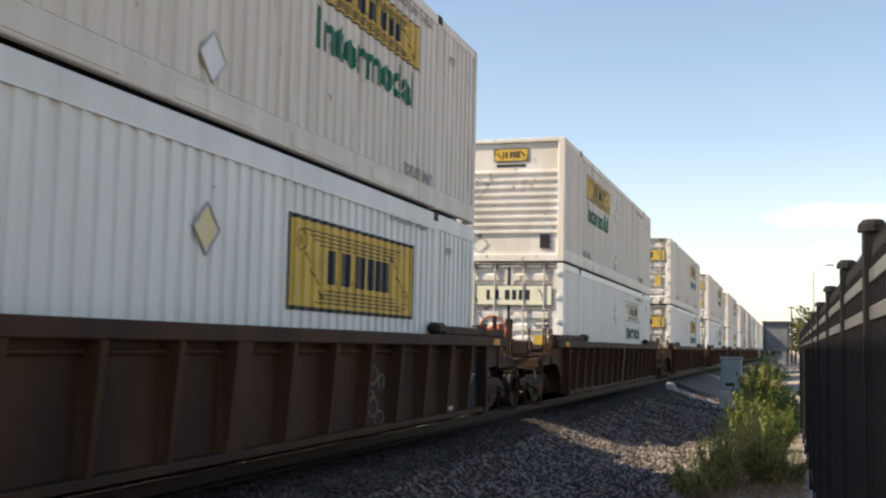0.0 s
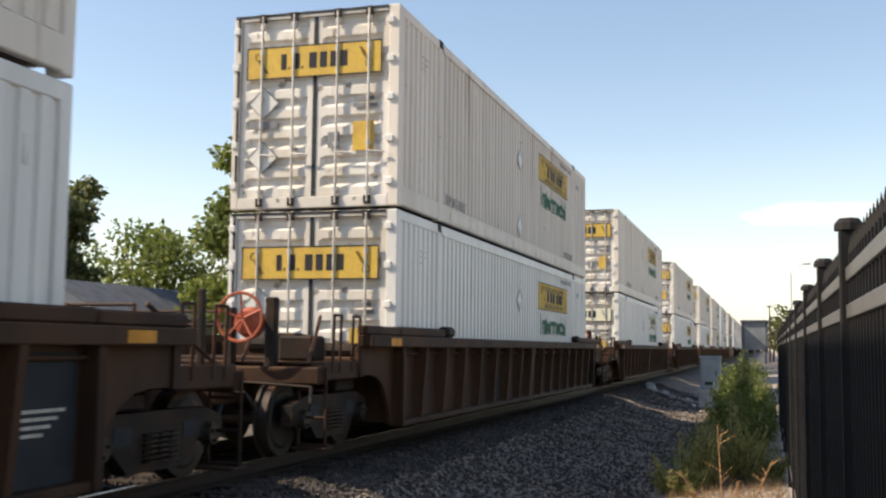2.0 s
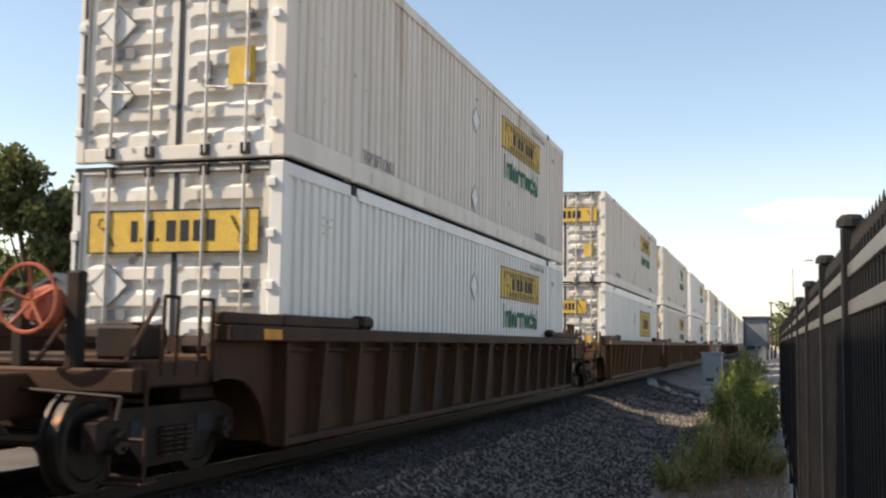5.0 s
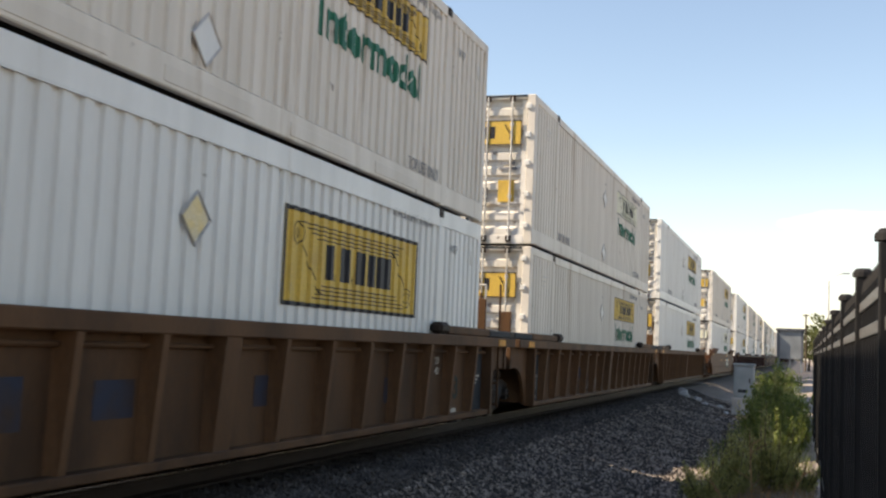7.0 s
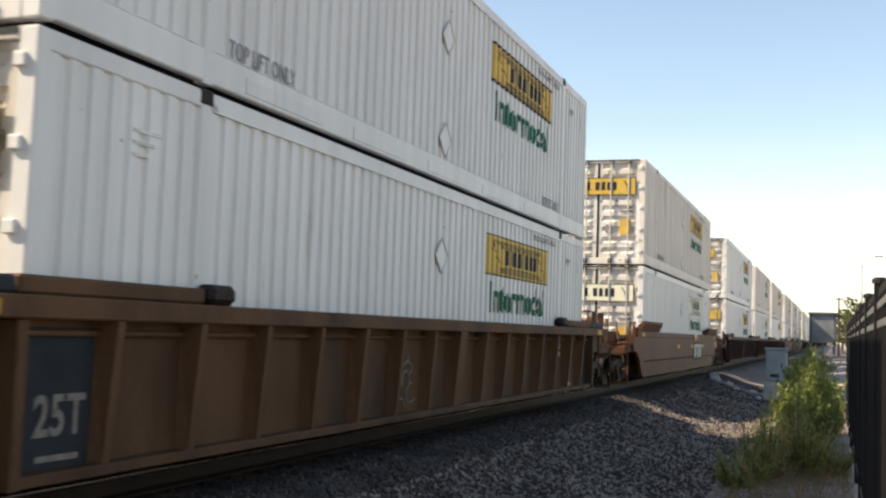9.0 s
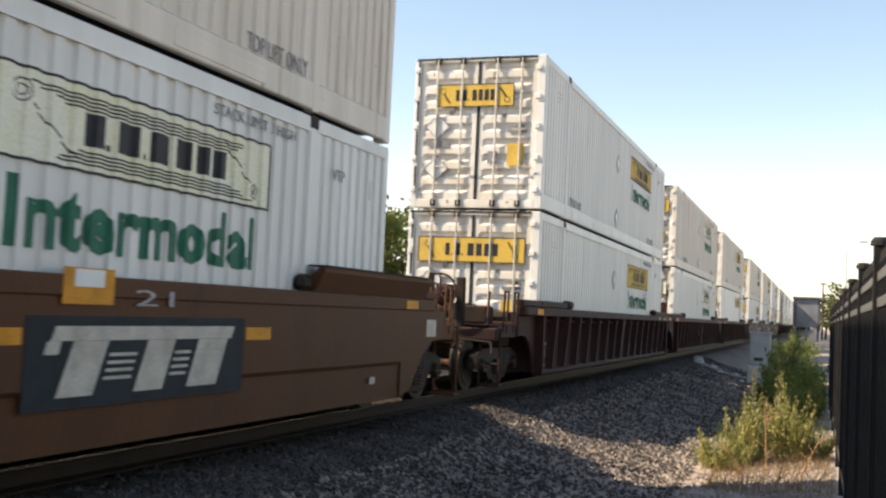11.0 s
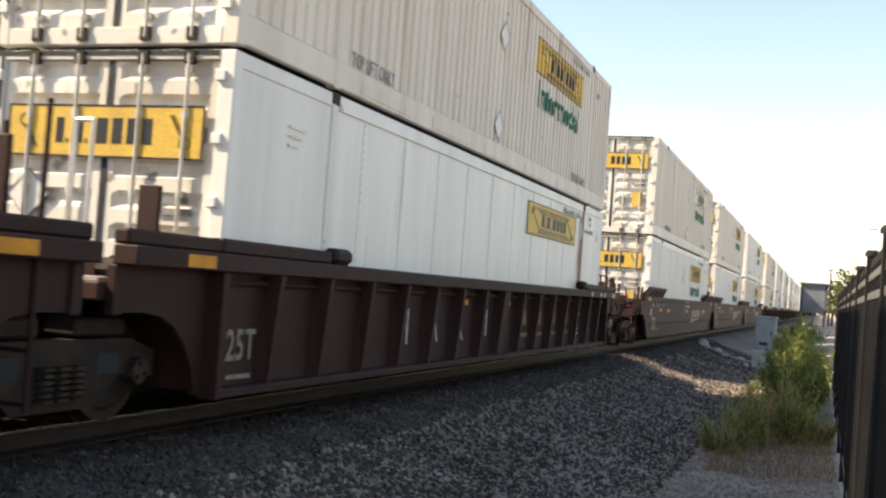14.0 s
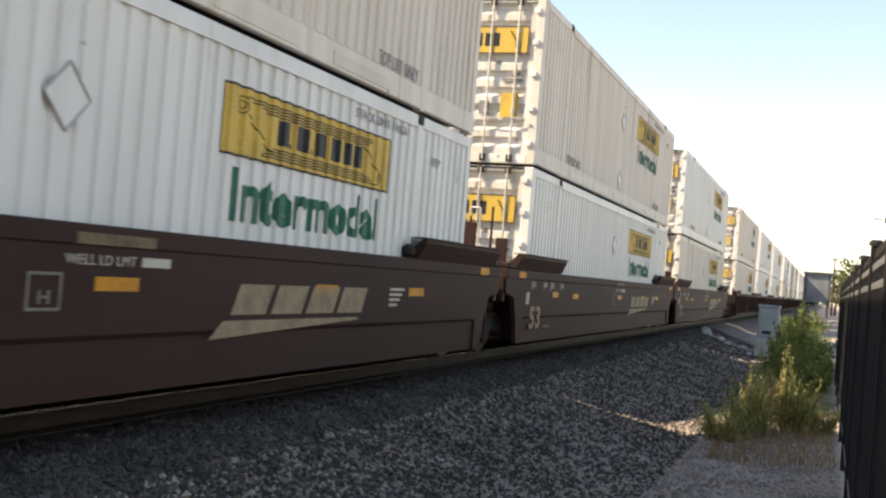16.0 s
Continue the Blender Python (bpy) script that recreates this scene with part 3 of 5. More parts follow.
    if mark != "panel":
        for y in (2.29, 12.72):
            side_text("TOP LIFT ONLY", grey_mark, c, y, y + 1.2, 0.31, 0.47)
    side_text("STACK LIMIT 3 HIGH", grey_mark, c, 12.25, 13.75, 2.56, 2.66)
    if smooth:
        side_text("WTP", grey_mark, c, 14.66, 14.90, 2.58, 2.67)
        side_text("OR", grey_mark, c, 14.72, 14.86, 2.46, 2.54)
        side_text("PIN LIFT", grey_mark, c, 14.82, 15.18, 2.31, 2.39)
        part("word_bar", boxes((X - 0.012, X - 0.004, 14.38, 14.78, 2.32, 2.38)), grey_mark, c)
    else:
        side_text("VTP", grey_mark, c, 14.62, 14.92, 2.30, 2.42)
    for k in range(3):
        part("number_bar", boxes((X - 0.004, X + 0.004, 1.05, 1.40 - 0.08 * k, 2.37 - 0.09 * k, 2.395 - 0.09 * k)), galv, c)
    part("data_plate", boxes((X - 0.004, X + 0.003, 15.62, 15.67, 2.2, 2.42)), galv, c)
    return c


def side_post(paint, w, y, wide, X, zb, zt, cache):
    key = wide
    if key not in cache:
        bm = bmesh.new()
        h = 0.15 if wide else 0.05
        o = ((X, -h - 0.02, zb + 0.08), (X, h + 0.02, zb + 0.08), (X + 0.11, h - 0.01, zb + 0.08), (X + 0.11, -h + 0.01, zb + 0.08))
        o2 = ((X, -h, zt - 0.15), (X, h, zt - 0.15), (X + 0.19, h - 0.01, zt - 0.15), (X + 0.19, -h + 0.01, zt - 0.15))
        lo, hi = [bm.verts.new(p) for p in o], [bm.verts.new(p) for p in o2]
        for k in range(4):
            bm.faces.new((lo[k], lo[(k + 1) % 4], hi[(k + 1) % 4], hi[k]))
        cache[key] = part("post", bm, paint, w)
        ob = cache[key]
    else:
        ob = part("post", cache[key].data, paint, w)
    ob.location = (0, y, 0)


def truck(w, ty, far):
    """A two-axle freight truck centred at ty, its wheelsets free to turn."""
    tr = part("truck", bevelled((-0.95, 0.95, ty - 0.2, ty + 0.2, 0.42, 0.66), w=0.03), steel_dark, w)
    for s in (1, -1):
        x0 = 1.0 * s
        o = [(ty - 1.15, 0.58), (ty - 0.80, 0.68), (ty + 0.80, 0.68), (ty + 1.15, 0.58), (ty + 1.15, 0.36), (ty + 0.72, 0.40), (ty + 0.45, 0.17), (ty - 0.45, 0.17), (ty - 0.72, 0.40), (ty - 1.15, 0.36)]
        part("side_frame", prism(o, x0 - 0.07, x0 + 0.07, "x"), steel_dark, tr)
        if s > 0 and not far:
            for yy in (-0.17, 0.0, 0.17):
                bm = bmesh.new()
                for k in range(6):
                    rod(bm, (x0 + 0.1, ty + yy, 0.25 + 0.045 * k), (x0 + 0.1, ty + yy, 0.272 + 0.045 * k), 0.07, 8)
                part("spring", bm, wheel_steel, tr)["kind"] = "stuff"
            # dark plates on the solid frame imitate the shade in its openings
            for yy in (-0.55, 0.55):
                part("frame_window", boxes((x0 + 0.071, x0 + 0.078, ty + yy - 0.13, ty + yy + 0.13, 0.42, 0.57)), gasket, tr)
    for d in (-0.89, 0.89):
        bm = rod(bmesh.new(), (-1.05, 0, 0), (1.05, 0, 0), 0.075, 10)
        rod(bm, (1.05, 0, 0), (1.14, 0, 0), 0.12, 12, 0.10)
        for k in range(3):
            q = 2.094 * k
            box(bm, 1.14, 1.165, 0.06 * math.cos(q) - 0.015, 0.06 * math.cos(q) + 0.015, 0.06 * math.sin(q) - 0.015, 0.06 * math.sin(q) + 0.015)
        ax = part("axle", bm, wheel_steel, w, "steel axle with bolted end cap")
        ax.location = (0, ty + d, 0.42)
        for s in (1, -1):
            bm = rod(bmesh.new(), (s * 0.70, 0, 0), (s * 0.82, 0, 0), 0.42, 28)
            rod(bm, (s * 0.815, 0, 0), (s * 0.835, 0, 0), 0.35, 24, 0.31)
            rod(bm, (s * 0.67, 0, 0), (s * 0.705, 0, 0), 0.45, 28)
            part("wheel", bm, wheel_steel, ax, "dark steel wheel with a worn bright rim")


def car(style, kind, paint, label, far=False):
    """One well of the train: two deep side sills, end platforms, a truck at its near end and, where it ends a set, one at its far end."""
    w = empty("well_car", label, "rail car", "well cars of the train")
    L = CLEN
    X = CHALF + 0.02
    zt, zb = 1.40, 0.19
    a, b = -0.20, L + 0.20
    CH = 0.22 if style == "ribs" else 0.12
    trim = gasket if (paint is car_ochre and kind in ("lead", "mid", "tail")) else paint
    for s in (1, -1):
        part("top_chord", bevelled((X if s > 0 else -X - 0.12, (X + CH) if s > 0 else -X, -1.5, L + 1.5, zt - 0.15, zt), w=0.012), paint, w)
        if style == "ribs":
            part("side_web", boxes((X if s > 0 else -X - 0.03, X + 0.03 if s > 0 else -X, a, b, zb + 0.08, zt - 0.15)), paint, w)
            part("bottom_chord", bevelled((X if s > 0 else -X - 0.12, (X + 0.16) if s > 0 else -X, a, b, zb, zb + 0.08), w=0.01), paint, w)
        else:
            o = [(X, zb), (X + 0.07, zb), (X + 0.07, zb + 0.40), (X + 0.10, zb + 0.44), (X + 0.10, zt - 0.15), (X, zt - 0.15)]
            part("side_web", prism([(s * x, z) for x, z in o], a - 0.2, b + 0.2), paint, w)
            if s > 0:
                # ends of the plate side sweep up over the trucks
                joined = {"single": (1, 1), "smooth": (1, 1), "lead": (1, 0), "mid": (0, 0), "tail": (0, 1)}[kind]
                for e, d, q in ((a - 0.2, -1, joined[0]), (b + 0.2, 1, joined[1])):
                    if q:
                        o = [(e, zb), (e + 0.35 * d, zb + 0.10), (e + 0.75 * d, 0.70), (e + 1.1 * d, 0.86), (e + 1.55 * d, 0.90), (e + 1.55 * d, zt - 0.15), (e, zt - 0.15)]
                    else:
                        o = [(e, zb), (e + 0.30 * d, zb), (e + 0.42 * d, 0.60), (e + 0.62 * d, 0.95), (e + 1.1 * d, 1.02), (e + 1.1 * d, zt - 0.15), (e, zt - 0.15)]
                    part("end_plate", prism(o, X + 0.02, X + 0.10, "x"), paint, w)
                part("weld_line", boxes((X + 0.07, X + 0.078, a, b, zb + 0.385, zb + 0.40)), paint, w)
    if style == "ribs":
        cache = {}
        for k in () if far else range(-7, 8):
            side_post(paint, w, L / 2 + 1.05 * k, k == 0, X + 0.03, zb, zt, cache)
        if far:
            bm = boxes(*[(X + 0.02, X + 0.12, L / 2 + 1.05 * k - 0.07, L / 2 + 1.05 * k + 0.07, zb + 0.08, zt - 0.15) for k in range(-7, 8)])
            part("post_row", bm, paint, w)["kind"] = "stuff"
        for y in (a, b):
            part("end_post", bevelled((X, X + 0.19, y - 0.05, y + 0.05, zb, zt - 0.15), w=0.01), paint, w)
        if not far:
            part("air_pipe", rods(0.022, ((X + 0.075, a, zt - 0.24), (X + 0.075, b, zt - 0.24)), n=8), paint, w)
    for e, s in ((0.0, -1), (L, 1)):
        y = lambda d: e + s * d
        span = lambda p, q: (min(y(p), y(q)), max(y(p), y(q)))
        part("end_platform", bevelled((-X + 0.05, X - 0.02, *span(0.3, 1.6), 0.98, 1.12), w=0.015), paint, w)
        if style == "ribs":
            part("side_guide", bevelled((X - 0.01, X + 0.13, *span(-1.9, 0.2), zt + 0.003, zt + 0.13), w=0.02), paint, w)
            part("side_guide", bevelled((X - 0.01, X + 0.13, *span(0.22, 1.5), zt + 0.003, zt + 0.12), w=0.02), trim, w)
        else:
            # a deep trough along the rim, leaning outwards, open at its inner end
            o = [(X - 0.01, zt + 0.003), (X + 0.11, zt + 0.003), (X + 0.21, zt + 0.20), (X + 0.21, zt + 0.25), (X + 0.15, zt + 0.25), (X - 0.01, zt + 0.09)]
            part("side_guide", prism(o, *span(-2.05, 1.1)), paint, w)
            part("guide_plate", bevelled((X - 0.01, X + 0.13, *span(1.12, 1.5), zt + 0.003, zt + 0.10), w=0.02), paint, w)
            part("guide_lip", boxes((X + 0.02, X + 0.235, *span(-2.05, 0.9), zt + 0.252, zt + 0.268)), steel_dark, w)
        part("bulkhead", boxes((-X + 0.02, X - 0.02, *span(0.22, 0.3), 0.25, 1.3)), paint, w)
        part("centre_sill", bevelled((-0.35, 0.35, *span(0.3, 1.66 if not (kind in ("single", "smooth")) else 3.3), 0.60, 0.97), w=0.02), paint, w)
        if far:
            continue
        bm = bevelled((X - 0.02, X + (0.17 if style == "ribs" else 0.10), *span(-2.33, -1.93 if style == "ribs" else -2.06), zt + 0.003, zt + 0.17), w=0.05)
        part("guide_block", bm, steel_dark, w, "rounded dark steel guide block")
        if style == "ribs":
            for q in (1, -1):
                o = [(y(0.2), 0.22), (y(0.32), 0.22), (y(0.40), 0.45), (y(0.52), 0.64), (y(0.68), 0.78), (y(0.88), 0.87), (y(1.10), 0.90), (y(1.5), 0.90), (y(1.5), 1.25), (y(0.2), 1.25)]
                part("end_plate", prism(o, q * X - 0.03, q * X + 0.03, "x"), paint, w)
        part("end_post", bevelled((X - 0.02, X + 0.06, *span(1.40, 1.52), 0.88, 1.25), w=0.01), paint, w)
        part("slack_adjuster", bevelled((0.75, 1.05, *span(0.9, 1.5), 0.70, 0.84), w=0.02), steel_dark, w)
        part("valve_box", bevelled((0.1, 0.42, *span(1.1, 1.35), 1.12, 1.42), w=0.02), steel_dark, w)
        part("hose_run", rods(0.016, ((-0.4, y(0.4), 1.14), (0.3, y(1.0), 1.15)), ((0.3, y(1.0), 1.15), (0.9, y(1.5), 1.14)), n=5), steel_dark, w)
        part("corner_mark", boxes((X + CH + 0.0005, X + CH + 0.006, *span(0.45, 0.85), zt - 0.13, zt - 0.03)), orange_mark, w, "orange reflector strip")
        part("brake_rod", rods(0.02, ((0.5, y(0.3), 0.75), (0.6, y(2.3), 0.55))), steel_dark, w)
        part("air_reservoir", rod(bmesh.new(), (-0.5, y(0.75), 1.28), (0.35, y(0.75), 1.28), 0.13, 12), steel_dark, w)
        part("brake_cylinder", rod(bmesh.new(), (0.55, y(0.6), 1.2), (0.95, y(0.6), 1.2), 0.1, 10), steel_dark, w)
    coupled = {"single": (1, 1), "smooth": (1, 1), "lead": (1, 0), "mid": (0, 0), "tail": (0, 1)}[kind]
    for flag, e, s in () if far else ((coupled[0], 0.0, -1), (coupled[1], L, 1)):
        y = lambda d: e + s * d
        span = lambda p, q: (min(y(p), y(q)), max(y(p), y(q)))
        if flag:
            part("coupler", bevelled((-0.13, 0.13, *span(2.9, 3.70), 0.55, 0.85), w=0.03), steel_dark, w)
            part("end_beam", bevelled((-1.35, 1.35, *span(2.55, 2.75), 0.82, 1.02), w=0.02), paint, w)
            part("side_sill", bevelled((1.18, 1.34, *span(1.5, 2.6), 0.86, 1.08), w=0.02), paint, w)
            part("walkway", bevelled((-1.1, 1.1, *span(1.6, 2.55), 1.04, 1.07), w=0.005), paint, w)
            bm = bmesh.new()
            for x in (1.05, 1.38):
                rod(bm, (x, y(2.62), 0.12), (x, y(2.62), 1.02), 0.02)
            for z in (0.14, 0.45, 0.76):
                rod(bm, (1.05, y(2.62), z), (1.38, y(2.62), z), 0.018)
            part("ladder", bm, paint, w, "steel rung ladder under the end sill")
            part("step_board", bevelled((1.0, 1.42, *span(2.45, 2.72), 0.09, 0.12), w=0.01), paint, w)
            for yy in (1.75, 2.35):
                bm = rods(0.018, ((1.34, y(yy), 0.95), (1.36, y(yy), 1.62)), ((1.36, y(yy), 1.62), (1.36, y(yy - 0.22), 1.62)), ((1.36, y(yy - 0.22), 1.62), (1.34, y(yy - 0.22), 0.95)))
                part("handrail", bm, paint, w, "bent steel hand rail")
            part("cross_rail", rods(0.02, ((-1.2, y(2.6), 1.02), (-1.2, y(2.6), 1.65)), ((-1.2, y(2.6), 1.65), (0.2, y(2.6), 1.65)), ((0.2, y(2.6), 1.65), (0.2, y(2.6), 1.02))), paint, w)
            for x in (0.3, 1.15):
                part("brace", rods(0.024, ((x, y(2.6), 1.05), (x - 0.25, y(1.7), 1.62)), n=5), paint, w)
            part("end_box", bevelled((0.55, 1.0, *span(1.75, 2.15), 1.08, 1.38), w=0.03), steel_dark, w)
            part("pipe_bend", rods(0.03, ((-0.9, y(2.2), 1.1), (-0.9, y(2.2), 1.5)), ((-0.9, y(2.2), 1.5), (0.2, y(2.0), 1.5)), n=6), steel_dark, w)
            part("cut_lever", rods(0.018, ((0.1, y(2.85), 0.86), (1.3, y(2.85), 0.80)), ((1.3, y(2.85), 0.80), (1.36, y(3.0), 0.62))), steel_dark, w)
            if s < 0:
                red = red_paint if paint is car_yellow else paint
                part("brake_stand", bevelled((0.62, 0.76, *span(2.56, 2.68), 0.9, 1.82), w=0.02), steel_dark, w)
                part("brake_stand", bevelled((0.10, 0.22, *span(2.56, 2.68), 0.9, 1.70), w=0.02), steel_dark, w)
                part("brake_housing", rod(bmesh.new(), (0.42, y(2.62), 1.52), (0.42, y(2.80), 1.52), 0.19, 14, 0.13), red, w)
                bm = ring(bmesh.new(), (0.42, y(2.90), 1.58), True, 0.28, 0.019)
                for k in range(5):
                    an = 2 * math.pi * k / 5 + 0.3
                    rod(bm, (0.42, y(2.84), 1.56), (0.42 + 0.28 * math.cos(an), y(2.90), 1.58 + 0.28 * math.sin(an)), 0.014)
                part("brake_wheel", bm, red, w, "spoked hand-brake wheel")
            else:
                part("stanchion", bevelled((0.95, 1.02, *span(2.5, 2.57), 0.95, 1.80), w=0.012), steel_dark, w)
            part("air_hose", rods(0.03, ((0.3, y(3.0), 0.7), (0.36, y(3.35), 0.33)), ((0.36, y(3.35), 0.33), (0.3, y(3.68), 0.30))), gasket, w)
        else:
            if s < 0:
                part("articulation", bevelled((-0.5, 0.5, y(2.1), y(0.9), 0.62, 0.96), w=0.05), steel_dark, w)
            if s > 0:
                bm = bmesh.new()
                for x in (1.02, 1.36):
                    rod(bm, (x, y(1.05), 0.25), (x, y(1.05), 2.30 if x > 1.2 else 2.15), 0.02)
                for z in (0.3, 0.65, 1.0, 1.35):
                    rod(bm, (1.02, y(1.05), z), (1.36, y(1.05), z), 0.018)
                part("ladder", bm, paint, w)
                for x in (0.25, 0.80):
                    part("upright_plate", bevelled((x, x + 0.34, y(0.95), y(1.0), 1.0, 2.05), w=0.01), paint, w)
            else:
                bm = rods(0.02, ((0.62, y(1.15), 1.1), (0.62, y(1.15), 2.35)), ((0.62, y(1.15), 2.35), (0.78, y(1.15), 2.35)), ((0.78, y(1.15), 2.35), (0.78, y(1.15), 1.1)))
                part("grab_iron", bm, galv, w)
                part("upright_plate", bevelled((0.95, 1.15, y(0.75), y(0.7), 1.0, 1.9), w=0.01), paint, w)
                part("step_plate", boxes((0.6, 1.2, y(1.5), y(1.2), 1.121, 1.15)), galv, w)
    truck(w, -1.68, far)
    if coupled[1]:
        truck(w, L + 1.68, far)
    return w


C = {}
C["yellow_low"] = container(white_paint, "white ribbed steel container with a framed yellow haulier's panel", "panel", small=True)
C["word_yellow"] = container(cream_paint, "grimy cream ribbed container with yellow panel and green lettering", "panel_word")
C["word_white"] = container(white_paint, "white ribbed container with yellow panel and green lettering", "panel_word")
C["word_small"] = container(white_paint, "white ribbed container with a small yellow panel on its doors", "framed_word", small=True)
C["word_pale"] = container(white_paint, "white ribbed container with pale outlined panel and green lettering", "pale_word", end_back=pale_panel)
C["word_pale_cream"] = container(cream_paint, "cream ribbed container with pale outlined panel and green lettering", "pale_word")
C["front"] = container(cream_paint, "cream ribbed container that shows its plain front wall", "panel_word", end="wall")
C["smooth"] = container(white_paint, "smooth white plate-sided container with riveted seams and yellow panel", "small_panel", smooth=True)
C["far_white"] = container(white_paint, "distant white container with yellow panel and green lettering", "panel_word", far=True)
C["far_cream"] = container(cream_paint, "distant cream container with yellow panel and green lettering", "panel_word", far=True)
K = {}
for kind in ("single", "lead", "mid", "tail"):
    K["ochre", kind] = car("ribs", kind, car_yellow if kind == "single" else car_ochre, "dark weathered ochre well car with ribbed sides" if kind == "single" else "ochre-yellow well car with ribbed sides and black trim")
    K["brown", kind] = car("ribs", kind, car_brown, "dark brown well car with ribbed sides")
    K["plain", kind] = car("smooth", kind, car_rust, "rust-brown well car with smooth plate sides")
    K["far", kind] = car("ribs", kind, car_brown, "distant dark brown well car with ribbed sides", far=True)
K["tan", "smooth"] = car("smooth", "smooth", car_tan, "orange-brown smooth-sided well car with dark emblem")

# per car: its paint, the lower and the upper container
CONSIST = [
    ("ochre", "yellow_low", "word_yellow"), ("ochre", "word_pale", "front"), ("ochre", "word_white", "word_yellow"),
    ("ochre", "word_pale", "word_yellow"), ("ochre", "word_white", "word_yellow"),
    ("ochre", "yellow_low", "word_yellow"), ("ochre", "word_yellow", "word_pale_cream"), ("ochre", "word_white", "word_small"),
    ("tan", "word_pale", "word_yellow"),
    ("brown", "word_white", "word_small"), ("brown", "word_pale", "word_pale_cream"), ("brown", "smooth", "word_yellow"),
    ("plain", "word_white", "word_pale_cream"), ("plain", "word_white", "word_yellow"), ("plain", "word_yellow", "word_white"),
]
rng = random.Random(4)
used = set()


def placed(template, key):
    if key in used:
        return copy_thing(template, Matrix.Identity(4))
    used.add(key)
    return template


CARS = []
kinds = ["word_white", "word_yellow", "word_pale_cream", "yellow_low", "word_pale", "word_white"]
for i, (u, kind) in enumerate(UNITS):
    if i < len(CONSIST):
        paint, low, up = CONSIST[i]
    elif i < 19:
        paint, low, up = "brown", rng.choice(kinds), rng.choice(kinds)
    else:
        paint, low, up = "far", rng.choice(("far_white", "far_cream")), rng.choice(("far_white", "far_cream"))
    CARS.append(placed(K[paint, kind], (paint, kind)))
    for ob, z in ((CARS[-1], RAIL), (placed(C[low], low), 0.67), (placed(C[up], up), 3.60)):
        MOVING.append((ob, u, z))
for table in (C, K):
    for key, ob in table.items():
        if key not in used:
            for o in (*ob.children_recursive, ob):
                bpy.data.objects.remove(o)


# ---- stencils, reflectors and chalk marks on single cars ----
def car_text(body, mat, i, y0, y1, z0, z1, x, bold=0.0):
    return side_text(body, mat, CARS[i], y0, y1, z0 - RAIL, z1 - RAIL, bold, CHALF + x)


def car_bar(name, mat, i, y0, y1, z0, z1, x, label=""):
    return part(name, boxes((CHALF + x - 0.002, CHALF + x + 0.002, y0, y1, z0 - RAIL, z1 - RAIL)), mat, CARS[i], label)


WEB, PLATE = 0.054, 0.124
dark_text = material("dark_text", (0.02, 0.03, 0.026), None, 0.6, 0, 4, 40, 0.03)
faded = material("faded", (0.22, 0.16, 0.09), (0.12, 0.09, 0.06), 0.8, 0, 6, 40, 0.05)
dim_mark = material("dim_mark", (0.27, 0.24, 0.20), (0.17, 0.15, 0.12), 0.8, 0, 6, 40, 0.05)
emblem_gold = material("emblem_gold", (0.36, 0.27, 0.17), (0.24, 0.18, 0.12), 0.75, 0, 5, 40, 0.05)
blue_spray = material("blue_spray", (0.032, 0.036, 0.055), (0.05, 0.032, 0.024), 0.7, 0, 3, 40, 0.05)
for i in range(8):
    car_text("53", dark_text, i, 14.54, 15.06, 0.85, 1.19, WEB, 0.03)
    car_bar("black_panel", gasket, i, 15.53, 16.25, 0.55, 1.58, WEB, "black stencil panel")
    for k in range(4):
        car_bar("stencil_bar", car_mark, i, 15.65, 16.12 - 0.08 * k, 1.16 - 0.055 * k, 1.185 - 0.055 * k, WEB + 0.005)
    car_bar("stencil_bar", car_mark, i, 14.5, 15.0, 0.66, 0.72, WEB)
for i in (5, 6, 7, 9, 10, 11):
    if i < 8:
        car_bar("black_panel", gasket, i, 0.02, 0.68, 0.55, 1.58, WEB, "black stencil panel")
    car_text("25T", dim_mark, i, 0.10, 0.60, 0.86, 1.14, WEB + 0.005, 0.02)
    car_bar("stencil_bar", dim_mark, i, 0.14, 0.55, 0.70, 0.74, WEB + 0.005)
    car_text("20", car_mark, i, 13.98, 14.14, 1.36, 1.46, WEB)
    car_text("40", car_mark, i, 13.98, 14.14, 1.22, 1.32, WEB)
bm = bmesh.new()
loop = [(6.15 + 1.15 * k / 10, 1.58 - RAIL - 0.48 * math.sin(math.pi * k / 10)) for k in range(11)]
for (ya, za), (yb, zb2) in zip(loop, loop[1:]):
    rod(bm, (CHALF + 0.19, ya, za), (CHALF + 0.19, yb, zb2), 0.03, 6)
# chalk scrawls, nothing to read
rs = random.Random(8)
for i, y in ((6, 5.15), (6, 6.2), (6, 9.35), (6, 10.4), (6, 12.5), (7, 6.2), (10, 10.4), (0, 11.5)):
    sc = bmesh.new()
    pt = Vector((CHALF + WEB + 0.002, y, 1.0 - RAIL))
    for k in range(5):
        cy0, cz1, ra, rb2 = y + rs.uniform(0.0, 0.5), 0.72 + 0.14 * k + rs.uniform(-0.03, 0.03) - RAIL, rs.uniform(0.08, 0.17), rs.uniform(0.06, 0.12)
        a0, turn = rs.uniform(0, 6.28), rs.uniform(3.4, 6.0)
        for q in range(10):
            g0, g1 = a0 + turn * q / 10, a0 + turn * (q + 1) / 10
            rod(sc, (pt.x, cy0 + ra * math.cos(g0), cz1 + rb2 * math.sin(g0)), (pt.x, cy0 + ra * math.cos(g1), cz1 + rb2 * math.sin(g1)), 0.011, 4)
    part("chalk_scrawl", sc, dim_mark, CARS[i], "pale chalk scrawl")
part("hanging_hose", bm, gasket, CARS[10], "black hose hanging in a loop")
